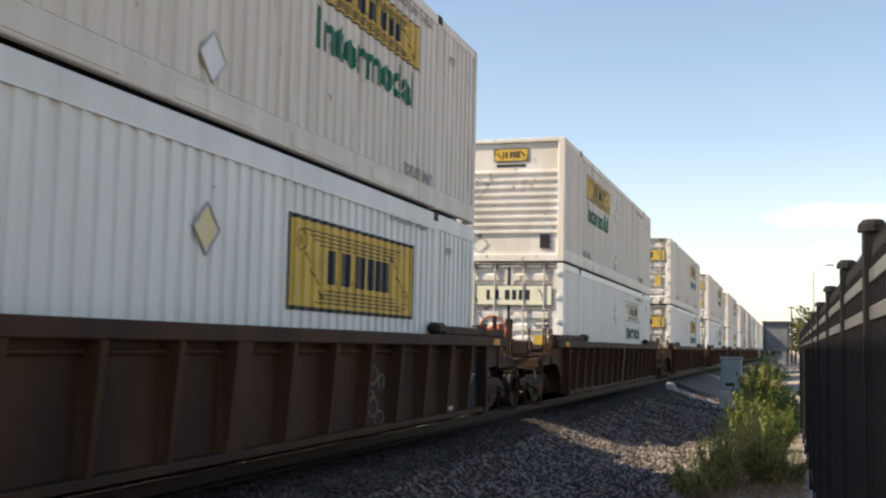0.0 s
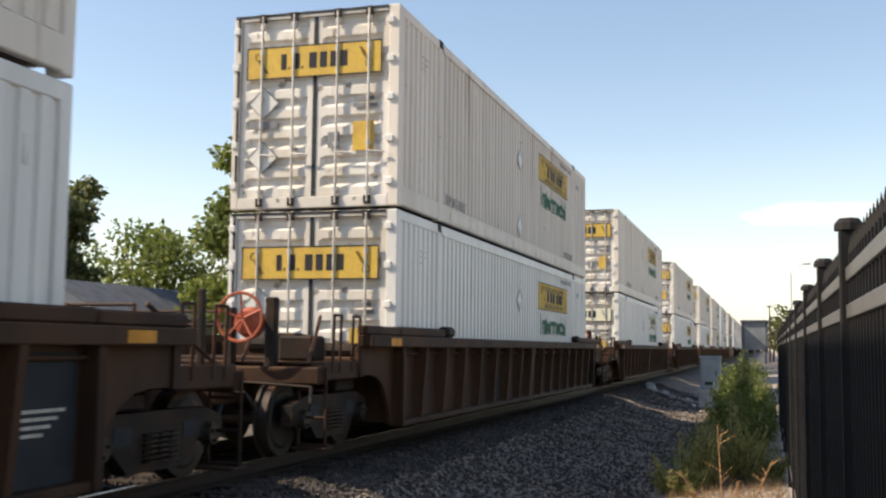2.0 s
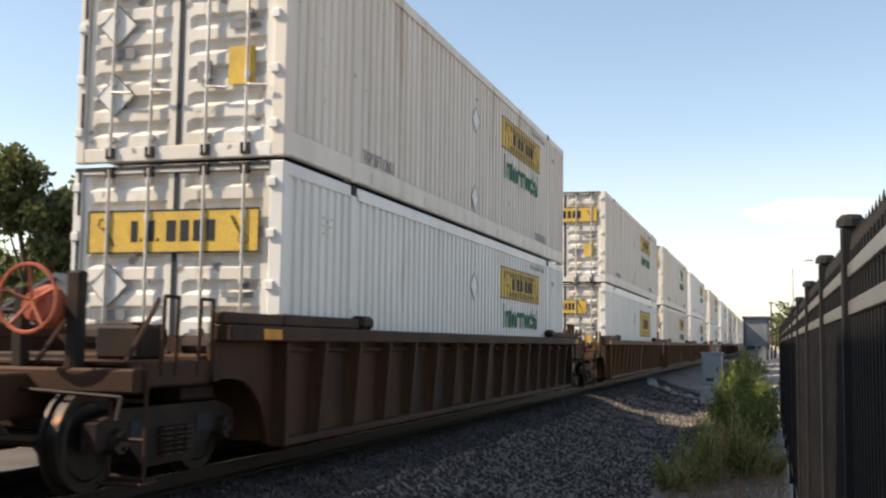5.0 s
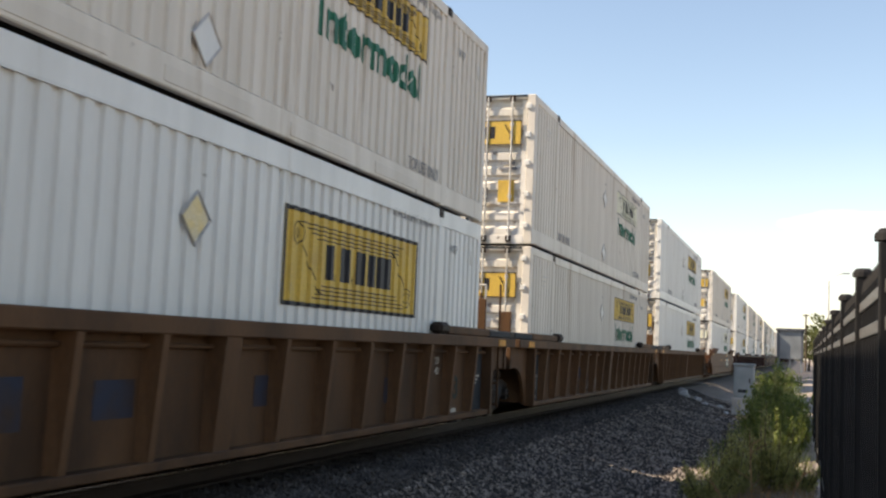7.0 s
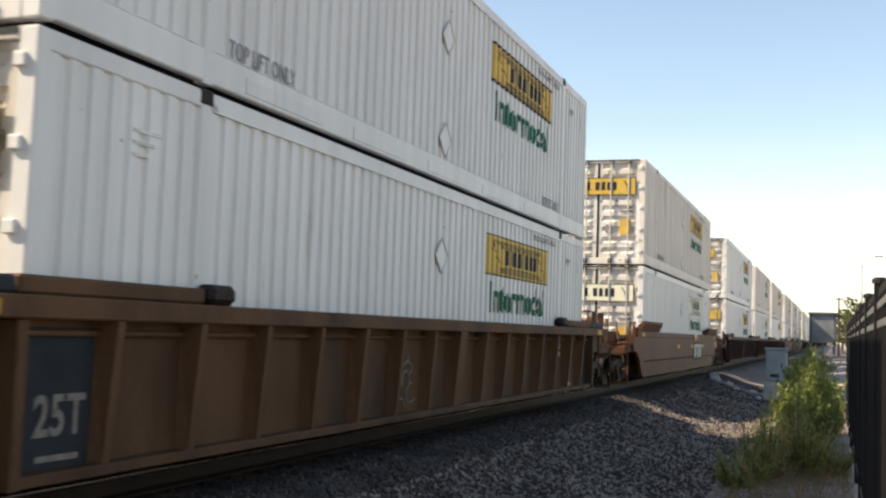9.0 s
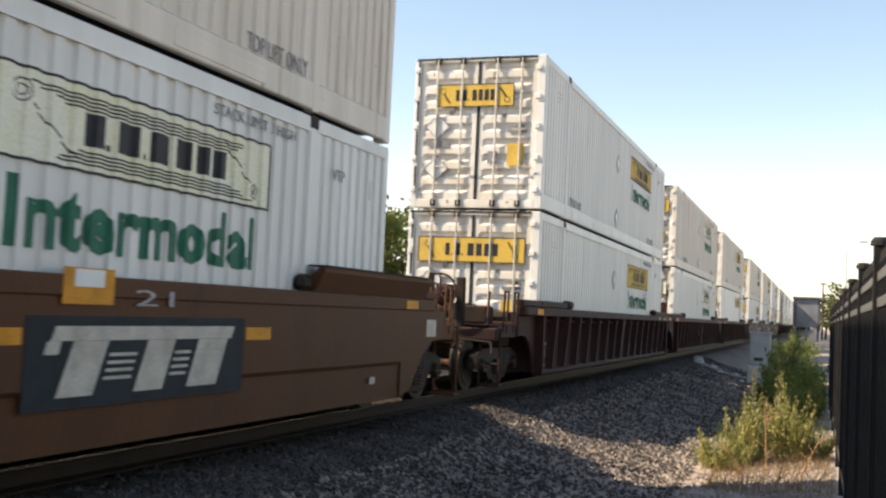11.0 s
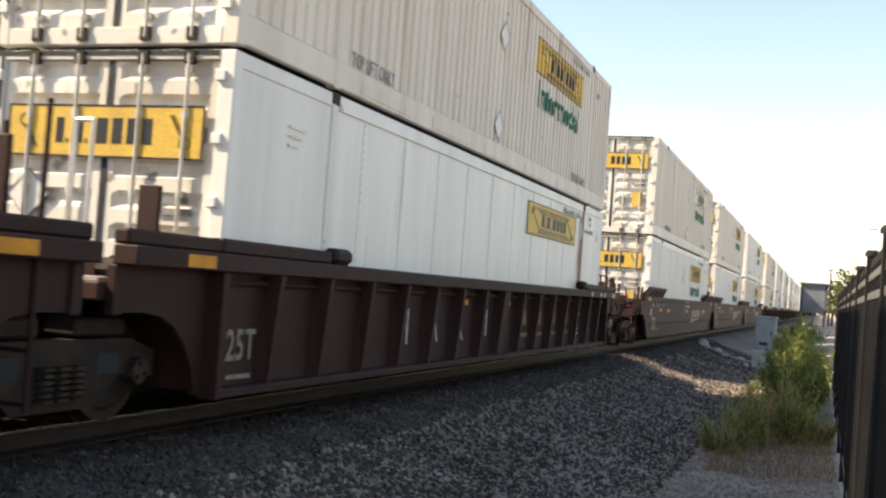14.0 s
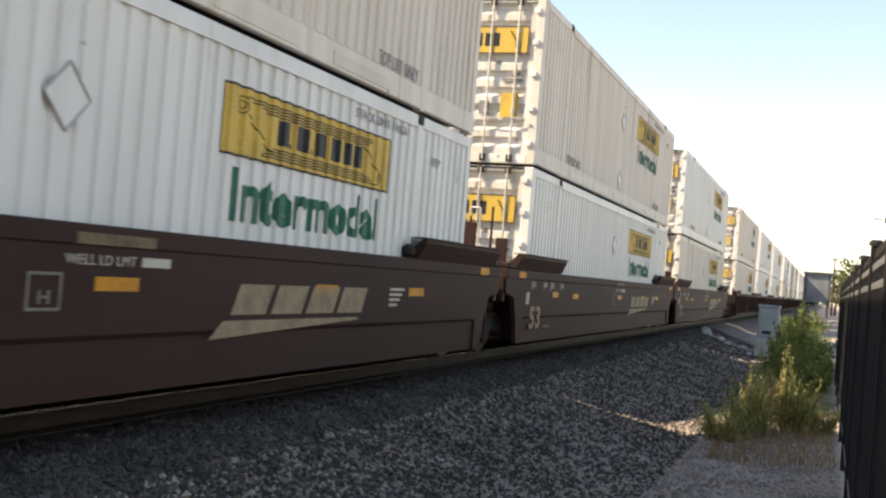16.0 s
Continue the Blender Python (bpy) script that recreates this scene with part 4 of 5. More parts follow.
for i, y in ((5, 5.2), (5, 6.3), (5, 8.7), (5, 12.0), (6, 4.6), (6, 7.4)):
    car_bar("spray_patch", blue_spray, i, y + 0.1, y + 0.4 + 0.05 * (int(y * 7) % 5), 0.9 + 0.03 * (int(y * 5) % 4), 1.2 + 0.04 * (int(y * 3) % 4), WEB, "faded blue spray paint")
for i in (9, 10, 11):
    car_text("53", emblem_gold, i, 14.54, 15.06, 0.88, 1.20, WEB, 0.03)
    for k, y in enumerate((9.40, 10.45, 11.50, 12.55)):
        car_bar("emblem_bar", faded, i, y, y + 0.5, 1.08, 1.32, WEB, "faded ochre railway emblem")
        car_bar("emblem_bar", faded, i, y - 0.1, y + 0.6, 0.88, 0.95, WEB)
    for y in (6.25, 8.45, 11.55, 13.6):
        car_bar("reflector", orange_mark, i, y, y + 0.42, 1.40, 1.47, WEB, "orange reflector strip")
    for k in range(2):
        car_bar("stencil_bar", car_mark, i, 13.65, 14.05, 0.95 - 0.09 * k, 0.98 - 0.09 * k, WEB)
    for y in (14.35, 15.3, 15.7):
        car_bar("stencil_bar", car_mark, i, y, y + 0.16, 1.66, 1.74, 0.243)
for ch, y, wd, z0 in (("H", 4.02, 0.36, 0.90), ("A", 5.08, 0.40, 0.90), ("R", 6.20, 0.34, 0.90), ("M", 7.20, 0.44, 0.94), ("A", 8.45, 0.27, 1.10)):
    car_text(ch, chalk, 11, y, y + wd, z0, 1.33, WEB)
# the orange-brown car: black field with pale emblem bars
car_bar("black_panel", gasket, 8, 9.98, 12.74, 0.87, 1.50, PLATE, "black panel with pale railway emblem")
em_x = (CHALF + PLATE + 0.003, CHALF + PLATE + 0.007)
for ya, yb, za, zb2, lean in ((10.22, 12.52, 1.33, 1.43, 0.05), (10.30, 10.68, 0.95, 1.328, 0.16), (11.16, 11.52, 0.95, 1.328, 0.16), (11.86, 12.30, 0.95, 1.328, 0.16), (10.16, 10.30, 1.24, 1.328, 0.03)):
    zs = (za - RAIL, zb2 - RAIL)
    part("emblem_bar", prism([(ya, zs[0]), (yb, zs[0]), (yb + lean, zs[1]), (ya + lean, zs[1])], *em_x, "x"), car_mark, CARS[8])
for k in range(4):
    z = 1.05 + 0.055 * k
    for ya, yb in ((10.80 + 0.02 * k, 11.12 + 0.02 * k), (11.62 + 0.02 * k, 11.84 + 0.02 * k)):
        car_bar("emblem_line", car_mark, 8, ya, yb, z, z + 0.024, PLATE + 0.004)
for y in (12.78, 9.5, 6.0):
    car_bar("reflector", orange_mark, 8, y, y + 0.45, 1.31, 1.42, PLATE, "orange reflector strip")
car_bar("placard", orange_mark, 8, 10.29, 10.84, 1.58, 1.83, 0.144, "orange placard with a white card")
car_bar("paper_card", white_paint, 8, 10.40, 10.72, 1.70, 1.82, 0.149)
car_text("21", chalk, 8, 11.1, 11.6, 1.58, 1.70, 0.144)
car_bar("stencil_bar", car_mark, 8, 15.6, 15.75, 0.78, 0.86, PLATE)
car_bar("stencil_bar", car_mark, 8, 17.4, 17.75, 1.30, 1.52, PLATE)
for i in (12, 13, 14):
    # slanted emblem, load limit, data
    for k in range(4):
        ya = 9.82 + 0.70 * k
        part("emblem_bar", prism([(ya, 1.135 - RAIL), (ya + 0.60, 1.135 - RAIL), (ya + 0.74, 1.40 - RAIL), (ya + 0.14, 1.40 - RAIL)], CHALF + PLATE - 0.002, CHALF + PLATE + 0.002, "x"), emblem_gold, CARS[i], "pale gold slanted railway emblem")
    part("emblem_wedge", prism([(9.50, 0.93 - RAIL), (9.72, 1.085 - RAIL), (12.45, 1.085 - RAIL), (12.45, 1.06 - RAIL)], CHALF + PLATE - 0.002, CHALF + PLATE + 0.002, "x"), emblem_gold, CARS[i], "pale gold wedge under the emblem")
    bm = bmesh.new()
    for a4 in ((7.33, 7.66, 1.42, 1.44), (7.33, 7.66, 1.185, 1.205), (7.33, 7.35, 1.205, 1.42), (7.64, 7.66, 1.205, 1.42)):
        box(bm, CHALF + PLATE - 0.002, CHALF + PLATE + 0.002, a4[0], a4[1], a4[2] - RAIL, a4[3] - RAIL)
    part("plate_outline", bm, dim_mark, CARS[i])
    car_text("H", dim_mark, i, 7.44, 7.55, 1.23, 1.32, PLATE, 0.02)
    car_text("WELL LD LMT", car_mark, i, 7.67, 8.45, 1.50, 1.57, PLATE)
    car_bar("stencil_bar", car_mark, i, 8.52, 8.88, 1.50, 1.57, PLATE)
    car_bar("stencil_bar", faded, i, 7.75, 8.65, 1.64, 1.72, 0.144)
    for y in (8.0, 11.4, 13.9, 3.2):
        car_bar("reflector", orange_mark, i, y, y + 0.5, 1.32, 1.42, PLATE, "orange reflector strip")
    car_text("53", emblem_gold, i, 0.02, 0.74, 0.79, 1.18, PLATE, 0.03)
    car_bar("stencil_bar", faded, i, 0.95, 1.5, 0.80, 0.84, PLATE)
    car_bar("reflector", car_mark, i, -0.28, -0.08, 1.22, 1.42, PLATE, "pale reflector patch")
    car_bar("reflector", orange_mark, i, -1.45, -1.15, 1.48, 1.64, PLATE - 0.012, "orange reflector patch")
    for k in range(4):
        car_bar("stencil_bar", car_mark, i, 13.3, 13.75 - 0.07 * k, 1.38 - 0.06 * k, 1.41 - 0.06 * k, PLATE)
        car_bar("stencil_bar", car_mark, i, -1.05, -0.35 - 0.08 * k, 1.60 - 0.07 * k, 1.625 - 0.07 * k, PLATE - 0.012)
    for y, number in ((0.05, "53"), (0.85, "48"), (1.35, "45"), (2.1, "40")):
        car_text(number, car_mark, i, y + 0.05, y + 0.25, 1.50, 1.60, PLATE)
        car_bar("stencil_bar", car_mark, i, y, y + 0.025, 1.46, 1.62, PLATE)
    car_bar("reflector", orange_mark, i, 1.55, 1.98, 1.34, 1.44, PLATE, "orange reflector strip")

# ---- ground, track ----
def swale(x, y):
    """Ground height: ballast shoulder beside the track, a shallow ditch, a verge along the fence."""
    if x <= XC:
        h = 0.17 if XC - x < 1.7 else max(0.17 - (XC - x - 1.7) * 0.3, -0.25)
    else:
        # shoulder, ditch, verge
        line = ((XC, 0.17), (-4.85, 0.17), (-4.35, 0.06), (-3.75, -0.20), (-3.1, -0.33), (-2.4, -0.47), (-1.9, -0.47), (-1.2, -0.38), (-0.3, -0.30), (0.5, -0.22), (2.0, -0.16), (900.0, -0.16))
        for (xa, za), (xb, zb) in zip(line, line[1:]):
            if x <= xb:
                f = (x - xa) / (xb - xa)
                h = za + (zb - za) * f
                break
    if abs(x - XC) > 1.7:
        h += 0.05 * noise.noise((x * 0.7, y * 0.5, 0)) + (0.055 if -4.2 < x < -1.0 else 0.03) * noise.noise((x * 1.3, y * 1.9, 3))
    return h


def ground_mesh():
    xs = [-900, -300, -120, -60, -30, -18, -12] + [-10 + 0.3 * i for i in range(16)] + [-5.2 + 0.15 * i for i in range(42)] + [1.2, 1.6, 2.1] + [4, 8, 16, 40, 120, 300, 900]
    ys = [-300, -100, -40, -10, 0, 3] + [5 + 0.2 * i for i in range(175)] + [40 + 0.5 * i for i in range(4)] + [42 + 2 * i for i in range(20)] + [90, 120, 200, 400, 900, 2000]
    bm = bmesh.new()
    g = [[bm.verts.new((x, y, swale(x, y))) for x in xs] for y in ys]
    for i in range(len(ys) - 1):
        for j in range(len(xs) - 1):
            bm.faces.new((g[i][j], g[i][j + 1], g[i + 1][j + 1], g[i + 1][j]))
    for f in bm.faces:
        f.smooth = True
    return bm


single("ground", ground_mesh(), soil, "dusty grey-brown gravelly ground beside the track", "ground", "structure")


def stones(name, count, xr, yr, size, mat, label, seed, falloff=1.6, thin=1.0):
    """Loose angular stones strewn on the ground, thickest near the first y."""
    r = np.random.RandomState(seed)
    base = np.array([(1, 0, 0), (-1, 0, 0), (0, 1, 0), (0, -1, 0), (0, 0, 1), (0, 0, -1)], float)
    tri = np.array([(0, 2, 4), (2, 1, 4), (1, 3, 4), (3, 0, 4), (2, 0, 5), (1, 2, 5), (3, 1, 5), (0, 3, 5)])
    vs, fs = [], []
    for i in range(count):
        x = xr[0] + (xr[1] - xr[0]) * r.uniform() ** thin
        y = yr[0] + (yr[1] - yr[0]) * r.uniform() ** falloff
        s = size * r.uniform(0.5, 1.3)
        p = base * r.uniform(0.6, 1.2, (6, 3)) * s * np.array([1, 1, 0.75]) + r.uniform(-0.3, 0.3, (6, 3)) * s
        a = r.uniform(0, 6.28)
        c, q = math.cos(a), math.sin(a)
        p = np.stack([p[:, 0] * c - p[:, 1] * q + x, p[:, 0] * q + p[:, 1] * c + y, p[:, 2] + swale(x, y) + s * 0.25], 1)
        vs.append(p)
        fs.append(tri + 6 * i)
    me = bpy.data.meshes.new(name)
    me.from_pydata(np.concatenate(vs).tolist(), [], np.concatenate(fs).tolist())
    me.materials.append(mat)
    return tagged(new(name, me), label, "gravel", kind="stuff")


stones("ballast_gravel", 50000, (-5.2, -1.6), (4.8, 48), 0.032, ballast, "dark crushed-stone ballast on the track's shoulder", 3, 1.9, 1.35)
stones("ballast_gravel", 12000, (-7.1, -4.75), (4.8, 34), 0.042, dark_ballast, "oil-darkened crushed-stone ballast between the sleepers", 5)
stones("verge_gravel", 26000, (0.24, -4.3), (5.5, 36), 0.030, verge_stone, "loose pale gravel on the verge", 7, 1.5, 1.2)

track = empty("railway_track", "straight single railway track on wooden sleepers", "track", kind="structure")
for s in (1, -1):
    x = XC + s * 0.755
    o = [(x - 0.07, RAIL - 0.17), (x + 0.07, RAIL - 0.17), (x + 0.07, RAIL - 0.155), (x + 0.01, RAIL - 0.13), (x + 0.01, RAIL - 0.04), (x + 0.036, RAIL - 0.03), (x + 0.036, RAIL - 0.004), (x - 0.036, RAIL - 0.004), (x - 0.036, RAIL - 0.03), (x - 0.01, RAIL - 0.04), (x - 0.01, RAIL - 0.13), (x - 0.07, RAIL - 0.155)]
    r = part("rail", prism(o, -30, 900), rail_steel, track, "rusty steel rail")
    part("rail_head", boxes((x - 0.03, x + 0.03, -30, 900, RAIL - 0.003, RAIL)), rail_top, r, "polished running surface")
tie_me = None
for i in range(64):
    if tie_me is None:
        ob = part("sleeper", bevelled((-1.3, 1.3, -0.115, 0.115, 0.0, 0.205), w=0.012), tie_wood, track)
        tie_me = ob.data
    else:
        ob = part("sleeper", tie_me, tie_wood, track)
    ob.location = (XC, 3.5 + 0.51 * i, 0.0)

# ---- fence ----
FX = 0.285
fence = empty("metal_fence", "black steel picket fence with two pale-lit top rails and square posts", "fence")
shared = {}


def piece(name, key, make, mat, m):
    if key in shared:
        ob = part(name, shared[key], mat, fence)
    else:
        ob = part(name, make(), mat, fence)
        shared[key] = ob.data
    ob.location = m
    return ob


def post_shape():
    bm = bevelled((-0.036, 0.036, -0.036, 0.036, -0.45, 2.075), w=0.005)
    rod(bm, (0, 0, 2.075), (0, 0, 2.10), 0.052, 12, 0.050)
    rod(bm, (0, 0, 2.10), (0, 0, 2.118), 0.050, 12, 0.034)
    return bm


def picket_shape():
    bm = boxes((-0.009, 0.009, -0.010, 0.010, -0.12, 1.985))
    rod(bm, (0, 0, 1.985), (0, 0, 2.05), 0.011, 4, 0.001)
    return bm


POSTS = [1.75, 4.05, 5.82, 8.10] + [10.70 + 2.60 * k for k in range(9)]
for y, y_far in zip(POSTS, POSTS[1:]):
    bay = round(y_far - y, 2)
    piece("fence_post", "post", post_shape, fence_black, (FX, y, 0))
    # rails take the paler coat that has their glare coloured in
    for z in (1.915, 1.785, 0.02):
        piece("fence_rail", ("rail", bay), lambda: bevelled((-0.016, 0.016, 0.036, bay - 0.036, -0.025, 0.025), w=0.003), fence_rail_glare, (FX - 0.002, y, z))
    count = round(bay / 0.105)
    for k in range(1, count):
        piece("picket", "picket", picket_shape, fence_black, (FX - 0.002, y + bay * k / count, 0))


# ---- plants ----
def leaves(name, blobs, count, size, mat, parent, seed, slim=0.5, upright=0.0):
    """Small two-triangle leaves strewn in overlapping clumps, thinner towards their hearts."""
    r = np.random.RandomState(seed)
    vol = np.array([b[3] * b[4] * b[5] for b in blobs]) ** 0.8
    vol = vol / vol.sum()
    vs, fs = [], []
    for i, k in enumerate(r.choice(len(blobs), count, p=vol)):
        bx, by, bz, rx, ry, rz = blobs[k]
        d = r.normal(size=3)
        d /= np.linalg.norm(d)
        rad = r.uniform(0.45, 1.08) if r.uniform() < 0.85 else r.uniform(1.0, 1.28)
        c = np.array([bx, by, bz]) + d * rad * np.array([rx, ry, rz])
        u = r.normal(size=3)
        u[2] = u[2] * (1 - upright) + upright * 2.0
        u /= np.linalg.norm(u)
        w = np.cross(u, r.normal(size=3))
        w /= np.linalg.norm(w)
        s = size * r.uniform(0.6, 1.4)
        vs.append(np.array([c - u * s * 0.5, c + w * s * slim * 0.5, c + u * s * 0.5, c - w * s * slim * 0.5]))
        fs.append((4 * i, 4 * i + 1, 4 * i + 2, 4 * i + 3))
    me = bpy.data.meshes.new(name)
    me.from_pydata(np.concatenate(vs).tolist(), [], fs)
    me.materials.append(mat)
    ob = new(name, me)
    ob.parent = parent
    return ob


def tree(x, y, h, spread, base, mat, seed, label, count=13000, leaf=0.26, ground_z=-0.25):
    r = random.Random(seed)
    t = empty("tree", label, "tree", "trees beyond the track")
    bm = bmesh.new()
    rod(bm, (x, y, ground_z), (x + 0.1, y, base + 0.3), 0.20, 9, 0.14)
    top = Vector((x + 0.1, y, base + 0.3))
    blobs = []
    for k in range(13):
        a = 2.4 * k + r.uniform(-0.4, 0.4)
        f = (k + 0.5) / 13
        rad = spread * (0.35 + 0.65 * math.sin(math.pi * (0.22 + 0.66 * f))) * r.uniform(0.45, 0.85)
        z = base + (h - base) * (0.08 + 0.80 * f) + r.uniform(-0.3, 0.3)
        tip = Vector((x + rad * math.cos(a), y + rad * math.sin(a), z))
        mid = top.lerp(tip, 0.5) + Vector((0, 0, 0.25))
        rod(bm, top, mid, 0.09, 6, 0.055)
        rod(bm, mid, tip, 0.055, 5, 0.02)
        for q in range(5):
            s = spread * r.uniform(0.16, 0.36)
            blobs.append((tip.x + r.uniform(-0.7, 0.7) * s * 2, tip.y + r.uniform(-0.7, 0.7) * s * 2, min(tip.z + r.uniform(-0.4, 0.5), h - 0.3), s, s, s * 0.75))
    part("trunk", bm, bark, t, "grey-brown trunk with limbs")
    leaves("crown", blobs, count, leaf, mat, t, seed, 0.55)["label"] = "dense leafy crown with gaps"
    return t


tree(-23.6, 30.5, 8.0, 2.0, 1.4, leaf_green, 11, "large dark-green leafy tree behind the shed")
tree(-15.3, 31.0, 8.6, 2.2, 0.4, leaf_bright, 12, "tall green leafy tree beyond the track")
tree(-29.4, 31.5, 10.8, 1.9, 6.0, leaf_green, 13, "high dark tree with an overhanging crown")
tree(-17.0, 36.0, 5.8, 2.6, 0.9, leaf_bright, 15, "pale green young tree beyond the track", 7000)
tree(-25.0, 40.0, 6.4, 3.6, 0.8, leaf_bright, 16, "broad light-green tree behind the shed", 8000)
tree(-12.2, 40.0, 7.5, 3.4, 1.0, leaf_green, 17, "dark-green tree beyond the track", 8000)
tree(-33.0, 42.0, 6.0, 4.0, 0.8, leaf_bright, 18, "broad light-green tree beyond the track", 8000)
tree(-21.5, 46.0, 7.0, 4.0, 0.8, leaf_green, 19, "dark-green tree in the row beyond the track", 8000)
tree(3.4, 150.0, 7.6, 3.0, 1.5, leaf_green, 20, "distant rounded green tree behind the fence", 1600, 0.5)
tree(0.9, 175.0, 6.4, 2.2, 1.2, leaf_green, 21, "distant small green tree near the pole", 1200, 0.5)


def shrub(x, y, h, r0, mat, seed, label, count=2600, leaf=0.07, stems=20):
    r = random.Random(seed)
    z0 = swale(x, y)
    t = empty("shrub", label, "shrub", "shrubs along the fence")
    bm = bmesh.new()
    blobs = []
    for k in range(stems):
        a = r.uniform(0, 6.28)
        rad = r0 * math.sqrt(r.uniform(0.02, 1.0))
        hh = h * (r.uniform(0.40, 0.85) if k else 1.0) * (1.0 - 0.50 * rad / r0)
        rad *= 1.0 if k else 0.3
        b = Vector((x + 0.25 * rad * math.cos(a), y + 0.25 * rad * math.sin(a), z0 - 0.03))
        tip = Vector((x + rad * math.cos(a), y + rad * math.sin(a), z0 + hh))
        mid = b.lerp(tip, 0.55) + Vector((0.04 * math.cos(a), 0.04 * math.sin(a), 0.05))
        rod(bm, b, mid, 0.009, 5, 0.007)
        rod(bm, mid, tip, 0.007, 4, 0.003)
        for f in (0.35, 0.55, 0.75, 0.95):
            c = b.lerp(tip, f)
            s = r0 * (0.25 - 0.19 * f)
            blobs.append((c.x, c.y, c.z, s, s, h * (0.12 - 0.03 * f)))
    part("stem", bm, bark, t)
    leaves("foliage", blobs, count, leaf, mat, t, seed, 0.28, 0.55)
    return t


shrub(-1.25, 15.6, 1.00, 0.50, leaf_yellow, 31, "yellow-green feathery shrub on the verge", 2600)
shrub(-0.92, 16.1, 1.72, 0.42, leaf_yellow, 32, "tall yellow-green feathery shrub in the ditch", 3000)
shrub(-0.42, 16.5, 1.72, 0.46, leaf_yellow, 30, "tall yellow-green feathery shrub near the fence", 3200)
shrub(-0.02, 16.8, 0.95, 0.36, leaf_yellow, 33, "low yellow-green shrub by the fence", 1300)
shrub(-1.02, 17.4, 1.55, 0.24, leaf_yellow, 34, "slim upright yellow-green shrub", 1000)
shrub(-0.60, 18.4, 1.60, 0.34, leaf_yellow, 42, "slim upright yellow-green shrub", 1500)
shrub(-0.45, 21.6, 1.7, 0.70, leaf_bright, 35, "green weedy shrub beside the fence", 4200, 0.1)
shrub(-0.75, 25.0, 1.75, 0.85, leaf_bright, 36, "green weedy shrub beside the fence", 4200, 0.11)
shrub(-0.45, 27.5, 2.2, 0.9, leaf_bright, 37, "tall green weedy shrub beside the fence", 4200, 0.12)
shrub(-0.95, 34.0, 2.2, 1.1, leaf_bright, 38, "tall green weedy shrub beside the fence", 4200, 0.13)
shrub(-0.9, 44.0, 2.2, 1.3, leaf_yellow, 39, "broad yellow-green shrub by the cabinet", 2600, 0.15)
shrub(-1.6, 60.0, 2.4, 1.8, leaf_bright, 40, "broad green shrub by the track", 2200, 0.2)
shrub(-1.5, 80.0, 2.6, 2.2, leaf_bright, 41, "broad green shrub by the track", 2000, 0.25)


def dry_stalk(x, y, h, lean, seed):
    r = random.Random(seed)
    z0 = swale(x, y) - 0.02
    bm = bmesh.new()
    top = Vector((x + lean * h, y, z0 + h))
    rod(bm, (x, y, z0), top, 0.012, 5, 0.006)
    for k in range(7):
        f = r.uniform(0.15, 0.9)
        p = Vector((x, y, z0)).lerp(top, f)
        a = r.uniform(0, 6.28)
        ln = h * r.uniform(0.15, 0.35)
        rod(bm, p, p + Vector((ln * math.cos(a), ln * math.sin(a) * 0.6, ln * 0.6)), 0.007, 4, 0.003)
    single("dry_stalk", bm, dry_wood, "dead tan weed stalk with bare twigs", "weed", group="dead stalks on the verge")


dry_wood = material("dry_wood", (0.36, 0.21, 0.11), (0.25, 0.14, 0.07), 0.9, 0, 8, 60, 0.2)
dry_stalk(-0.62, 15.2, 0.95, -0.05, 1)
dry_stalk(-0.20, 14.6, 0.55, 0.45, 2)
dry_stalk(-0.85, 14.4, 0.45, -0.6, 3)
dry_stalk(-0.45, 14.0, 0.38, 0.2, 4)


def grass(name, xr, yr, count, h, mat, label, seed):
    r = np.random.RandomState(seed)
    vs, fs = [], []
    for i in range(count):
        x, y = r.uniform(*xr), r.uniform(*yr)
        z = swale(x, y)
        a, l = r.uniform(0, 6.28), h * r.uniform(0.4, 1.2)
        c, s = math.cos(a) * 0.006, math.sin(a) * 0.006
        dx, dy = r.normal(0, 0.35 * l, 2)
        vs += [(x - c, y - s, z - 0.01), (x + c, y + s, z - 0.01), (x + dx, y + dy, z + l)]
        fs.append((3 * i, 3 * i + 1, 3 * i + 2))
    me = bpy.data.meshes.new(name)
    me.from_pydata(vs, [], fs)
    me.materials.append(mat)
    tagged(new(name, me), label, "grass", kind="stuff")


grass("dry_grass", (-1.3, 0.2), (13.2, 16.5), 1500, 0.16, leaf_dry, "straw-coloured dry grass tufts on the verge", 51)
grass("weeds", (-1.8, 0.2), (16.0, 60.0), 5000, 0.3, leaf_bright, "green weeds along the foot of the fence", 52)

# ---- lineside things ----
cab = empty("relay_cabinet", "pale grey lineside relay cabinet on a concrete base", "cabinet")
cx, cy, cz = -2.02, 41.0, swale(-2.0, 41.0)
part("base", bevelled((cx - 0.42, cx + 0.42, cy - 0.35, cy + 0.35, cz - 0.05, cz + 0.62), w=0.02), concrete, cab, "rough concrete plinth")
body = part("body", bevelled((cx - 0.36, cx + 0.36, cy - 0.28, cy + 0.28, cz + 0.62, cz + 1.78), w=0.02), cabinet_paint, cab)
part("lid", bevelled((cx - 0.40, cx + 0.40, cy - 0.32, cy + 0.32, cz + 1.78, cz + 1.86), w=0.02), cabinet_paint, cab)
part("door", bevelled((cx - 0.31, cx + 0.31, cy - 0.30, cy - 0.28, cz + 0.68, cz + 1.72), w=0.008), cabinet_paint, body)
part("handle", boxes((cx + 0.18, cx + 0.22, cy - 0.33, cy - 0.30, cz + 1.15, cz + 1.32)), steel_dark, body)
